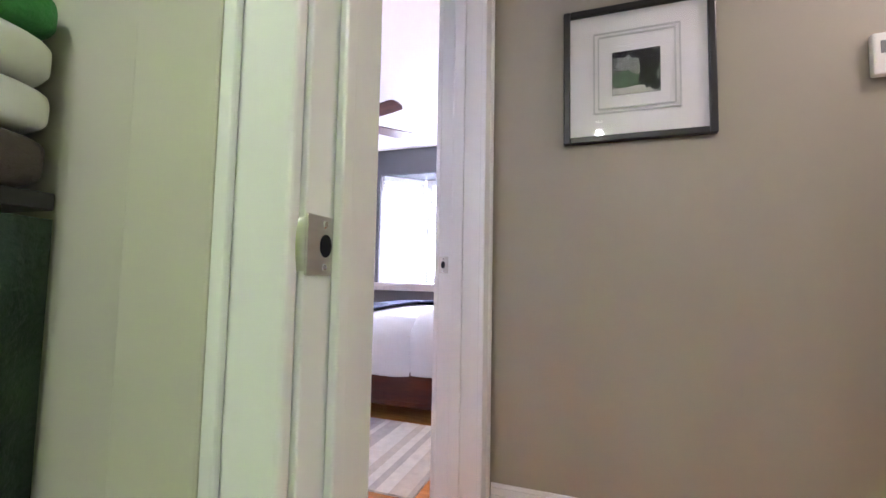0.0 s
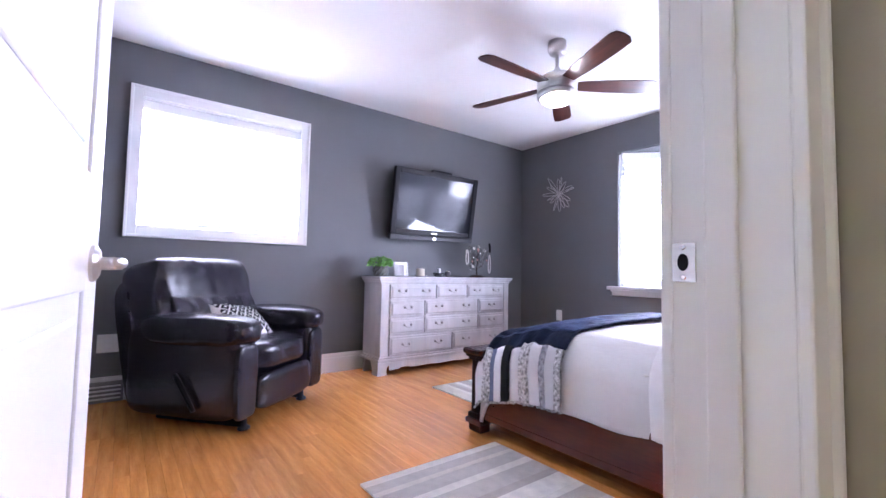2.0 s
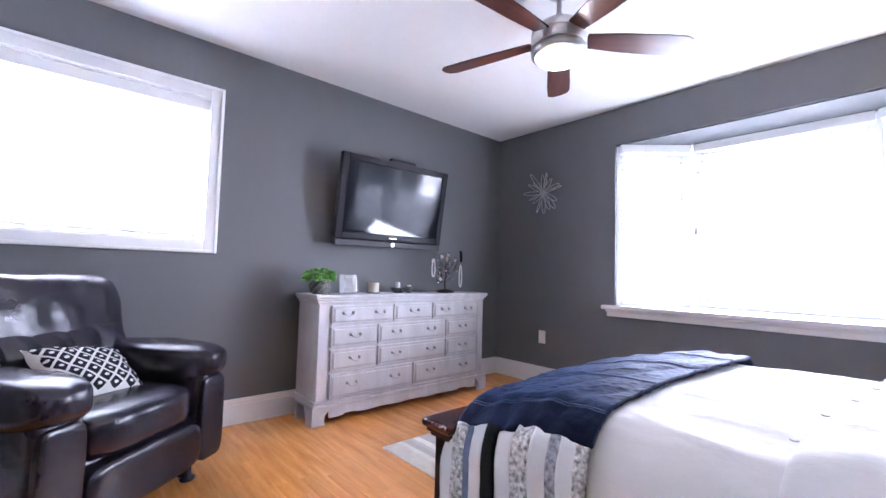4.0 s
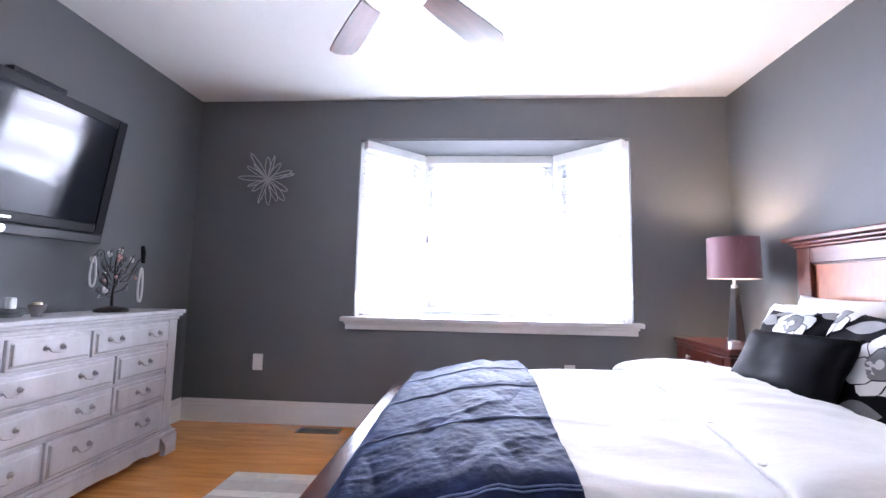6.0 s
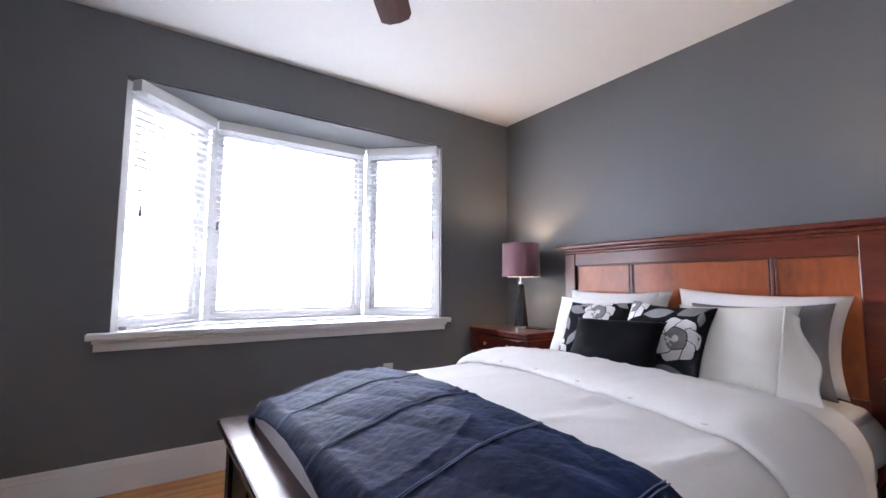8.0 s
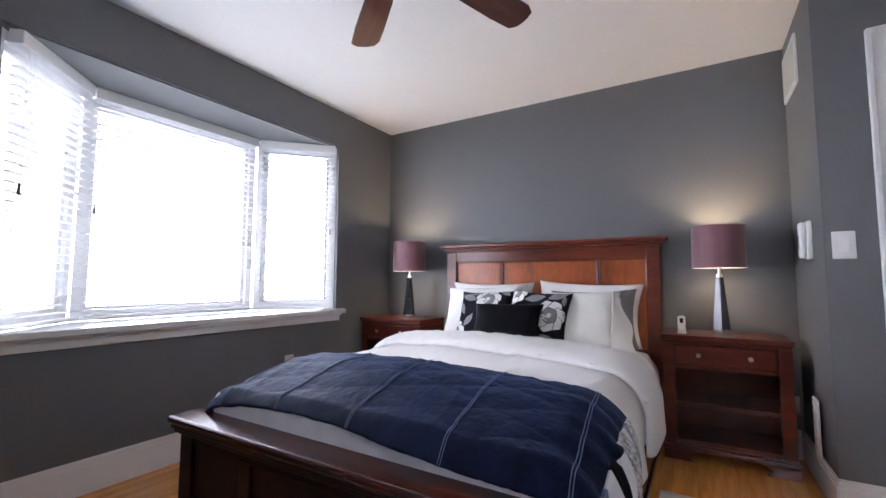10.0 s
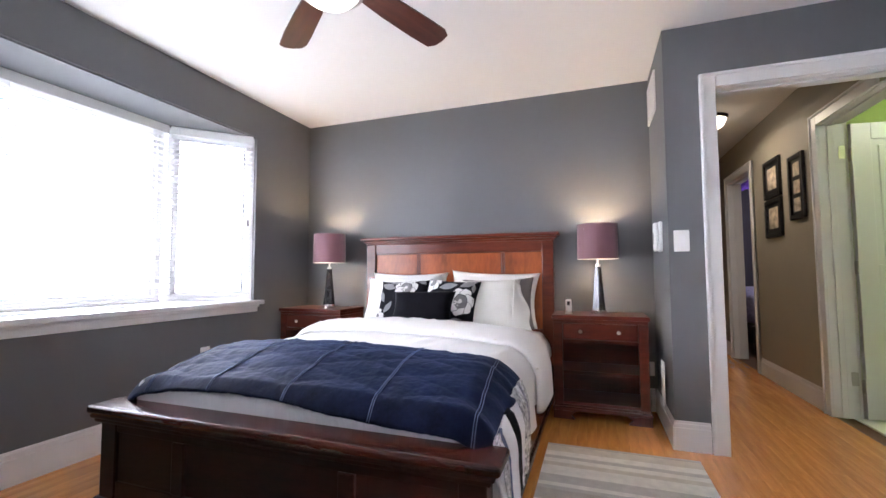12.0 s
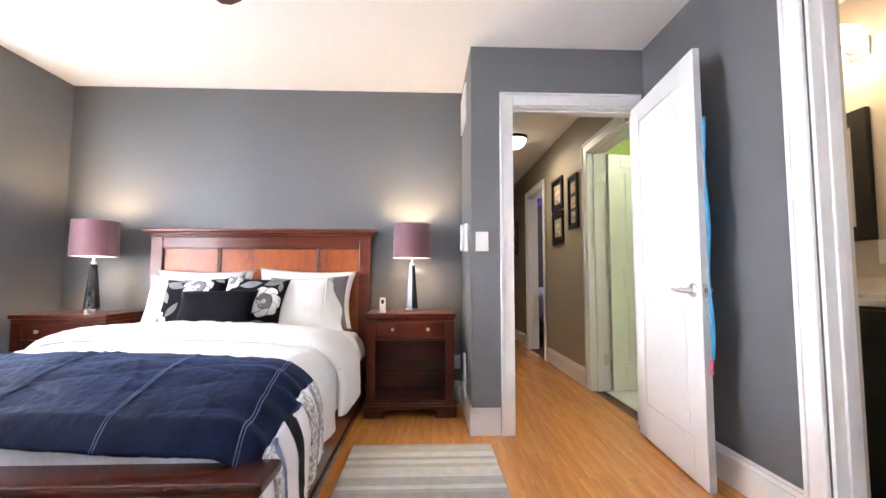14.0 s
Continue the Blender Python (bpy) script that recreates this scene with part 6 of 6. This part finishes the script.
# ---- far bedroom glimpsed from the hall ----
LILAC = mat("lilac_bedding", (0.48, 0.44, 0.66), 0.9, vary=0.15, scale=24, second=(0.62, 0.58, 0.76))
kb = empty("childs_bed", (0, 0, 0), "small bed with lilac patterned bedding", "bed")
part("base", blocks(((3.4, -3.0, 0.12), (4.9, -1.38, 0.34)), bevel=0.02), BLACKW, kb)
part("bedding", puff((3.35, -3.05, 0.32), (4.95, -1.33, 0.80), 5, 14, 0.01, 3), LILAC, kb, smooth=True)
for x in (3.44, 4.82):
    for y in (-2.95, -1.46):
        part("leg", blocks(((x, y, 0), (x + 0.05, y + 0.05, 0.12))), BLACKW, kb)
VIOLET = mat("violet_paper", (0.16, 0.06, 0.42), 0.6, vary=0.3, scale=9)
ch = empty("paper_pendant", (4.0, -1.60, CEIL_Z), "violet paper flower pendant hanging from the ceiling", "pendant")
part("cord", tube([(0, 0, 0), (0, 0, -0.14)], 0.004, 6), BLACKP, ch)
pp = random.Random(9)
for k in range(14):
    a, b = 2 * math.pi * k / 14, pp.uniform(-0.6, 0.6)
    part("petal", grid_sheet(4, 3, lambda u, v: (0.17 * u * math.cos(a + (v - 0.5) * 0.7), 0.17 * u * math.sin(a + (v - 0.5) * 0.7), -0.27 + 0.15 * math.sin(b) * u + 0.04 * math.sin(math.pi * u)), 0.003), VIOLET, ch)
# fill lamp added near the pendant to brighten the lilac bed
lamp("far_room_fill", "POINT", (3.7, -1.75, 1.95), 14, (0.85, 0.85, 1.0), 0.2)

# ---- bathroom glimpsed through its doorway ----
VX0, VX1, VY = -2.0, -0.385, -1.95
van = empty("vanity", (0, 0, 0), "black bathroom vanity cabinet", "cabinet")
DARK = mat("black_cabinet", (0.012, 0.010, 0.010), 0.35, vary=0.2)
part("body", blocks(((VX0, VY, 0.10), (VX1, VY + 0.50, 0.835))), DARK, van)
for k in range(4):
    w = (VX1 - VX0) / 4
    d = part("cabinet_door", blocks(((VX0 + k * w + 0.006, VY + 0.50, 0.13), (VX0 + (k + 1) * w - 0.006, VY + 0.518, 0.82)), bevel=0.004), DARK, van)
    part("knob", ring_solid([(0.004, 0), (0.004, 0.012), (0.012, 0.018), (0.001, 0.024)], 12), STEEL, d, at=Matrix.Translation((VX0 + k * w + (0.05 if k % 2 else w - 0.05), VY + 0.518, 0.70)) @ Matrix.Rotation(radians(-90), 4, "X"))
part("plinth", blocks(((VX0, VY, 0.0), (VX1, VY + 0.44, 0.10))), DARK, van)
STONE = mat("pale_stone_top", (0.62, 0.57, 0.49), 0.25, vary=0.12, scale=14)
tagged(part("countertop", blocks(((VX0, VY + 0.001, 0.836), (VX1, VY + 0.53, 0.866)), ((VX0, VY + 0.001, 0.866), (VX1, VY + 0.02, 0.95)), bevel=0.003), STONE), "pale stone counter with low backsplash", "countertop")
MIRROR = mat("mirror_glass", (0.85, 0.86, 0.86), 0.02, 1.0, vary=0.0)
mr = empty("wall_mirror", (0, 0, 0), "narrow bathroom mirror in a wide black frame", "mirror")
part("glass", blocks(((-0.539, VY + 0.004, 1.21), (-0.46, VY + 0.014, 1.735))), MIRROR, mr)
part("frame", blocks(((-0.622, VY + 0.001, 1.135), (-0.539, VY + 0.03, 1.81)), ((-0.46, VY + 0.001, 1.135), (-0.385, VY + 0.03, 1.81)), ((-0.539, VY + 0.001, 1.135), (-0.46, VY + 0.03, 1.21)), ((-0.539, VY + 0.001, 1.735), (-0.46, VY + 0.03, 1.81)), bevel=0.005), BLACKW, mr)
sc = empty("wall_sconce", (-0.595, VY, 2.12), "brass wall light with square frosted shade", "wall light")
part("back_plate", blocks(((-0.05, 0, -0.05), (0.05, 0.015, 0.05)), bevel=0.004), STEEL, sc)
part("arm", tube([(0, 0.01, -0.02), (0, 0.07, -0.03), (0, 0.10, 0.0)], 0.007, 8), STEEL, sc, smooth=True)
part("shade", blocks(((-0.055, 0.05, 0.0), (0.055, 0.16, 0.10)), bevel=0.008), HBOWL, sc, "glowing frosted glass shade")
lamp("sconce_glow", "POINT", (-0.595, VY + 0.20, 2.08), 7, (1.0, 0.78, 0.50), 0.06)
plate("wall_outlet", pose(-0.655, VY, 1.075, 0, 0, 180), 0.075, 0.118, "white outlet plate above the counter", "outlet")

# ---- small tree outside the bay ----
# bark and leaves coloured pale to imitate a tree washed out by glare
BARK = mat("pale_bark", (0.55, 0.54, 0.52), 0.9, vary=0.2, scale=10)
LEAFP = mat("washed_out_leaf", (0.60, 0.62, 0.58), 0.8, vary=0.2, scale=10)
tree = empty("tree", (3.4, 13.5, -0.45), "sparse young tree standing outside the window", "tree")
part("trunk", tube([(0, 0, 0), (0.03, 0, 1.0), (-0.02, 0.02, 2.0), (0.02, 0, 3.1), (0, 0, 4.2)], [0.030, 0.028, 0.024, 0.018, 0.008]), BARK, tree, smooth=True)
tr = random.Random(21)
crown = bmesh.new()
for k in range(16):
    a, z = tr.uniform(0, 2 * math.pi), 1.2 + 2.6 * k / 16
    ln = tr.uniform(0.5, 1.0) * (1.25 - 0.2 * z)
    tip = Vector((ln * math.cos(a), ln * math.sin(a), z + 0.5 * ln))
    part("limb", tube([(0, 0, z), tip * 0.5 + Vector((0, 0, z * 0.5 - 0.03)), tip], [0.018, 0.012, 0.004], 6), BARK, tree, smooth=True)
    for j in range(26):
        c = Vector((0, 0, z)).lerp(tip, tr.uniform(0.35, 1.08)) + Vector((tr.gauss(0, 0.09), tr.gauss(0, 0.09), tr.gauss(0, 0.08)))
        rot = Euler((tr.uniform(-1, 1), tr.uniform(-1, 1), tr.uniform(0, 6))).to_matrix()
        crown.faces.new([crown.verts.new(c + rot @ Vector(v)) for v in ((0, 0, 0), (0.05, 0.025, 0.01), (0.10, 0, 0), (0.05, -0.025, 0.01))])
cr = part("crown", crown, LEAFP, tree)
cr["kind"] = "stuff"

# ---- floorboards ----
board_mesh = {}


def board_of(length):
    key = round(length, 3)
    if key not in board_mesh:
        bm = blocks(((0, 0, -0.012), (length - 0.0006, 0.0564, 0)))
        me = bpy.data.meshes.new("floorboard")
        bm.to_mesh(me)
        bm.free()
        me.materials.append(OAK)
        board_mesh[key] = me
    return board_mesh[key]


floor = empty("floor", (0, 0, 0), "honey coloured hardwood strip floor with a satin sheen", "floor", kind="structure")
rest_v, rest_f = [], []
rng = random.Random(7)
count = 0
row_y = SOUTH - 0.12
while row_y < NORTH:
    x0, x1 = (WEST, EAST) if row_y > -0.15 else (WEST, HALL_END)
    if row_y < SOUTH - 0.06:
        row_y += 0.057
        continue
    x = x0
    first = rng.choice((0.2, 0.3, 0.45, 0.6, 0.75))
    while x < x1:
        length = min(first or rng.choice((0.35, 0.5, 0.65, 0.8, 0.95, 1.1)), x1 - x)
        first = 0
        near = -2.6 < x < 0.9 and row_y < 1.0
        if near and count < 300:
            b = new("floorboard", board_of(length))
            b.location = (x, row_y, 0)
            b.parent = floor
            count += 1
        else:
            n = len(rest_v)
            a, c = x, x + length - 0.0006
            rest_v += [(a, row_y, -0.012), (c, row_y, -0.012), (c, row_y + 0.0564, -0.012), (a, row_y + 0.0564, -0.012),
                       (a, row_y, 0), (c, row_y, 0), (c, row_y + 0.0564, 0), (a, row_y + 0.0564, 0)]
            rest_f += [tuple(n + k for k in f) for f in ((4, 5, 6, 7), (0, 1, 5, 4), (1, 2, 6, 5), (2, 3, 7, 6), (3, 0, 4, 7))]
        x += length
    row_y += 0.057
me = bpy.data.meshes.new("floorboards")
me.from_pydata(rest_v, [], rest_f)
me.materials.append(OAK)
rest = new("floorboards", me)
rest.parent = floor
rest["kind"] = "stuff"
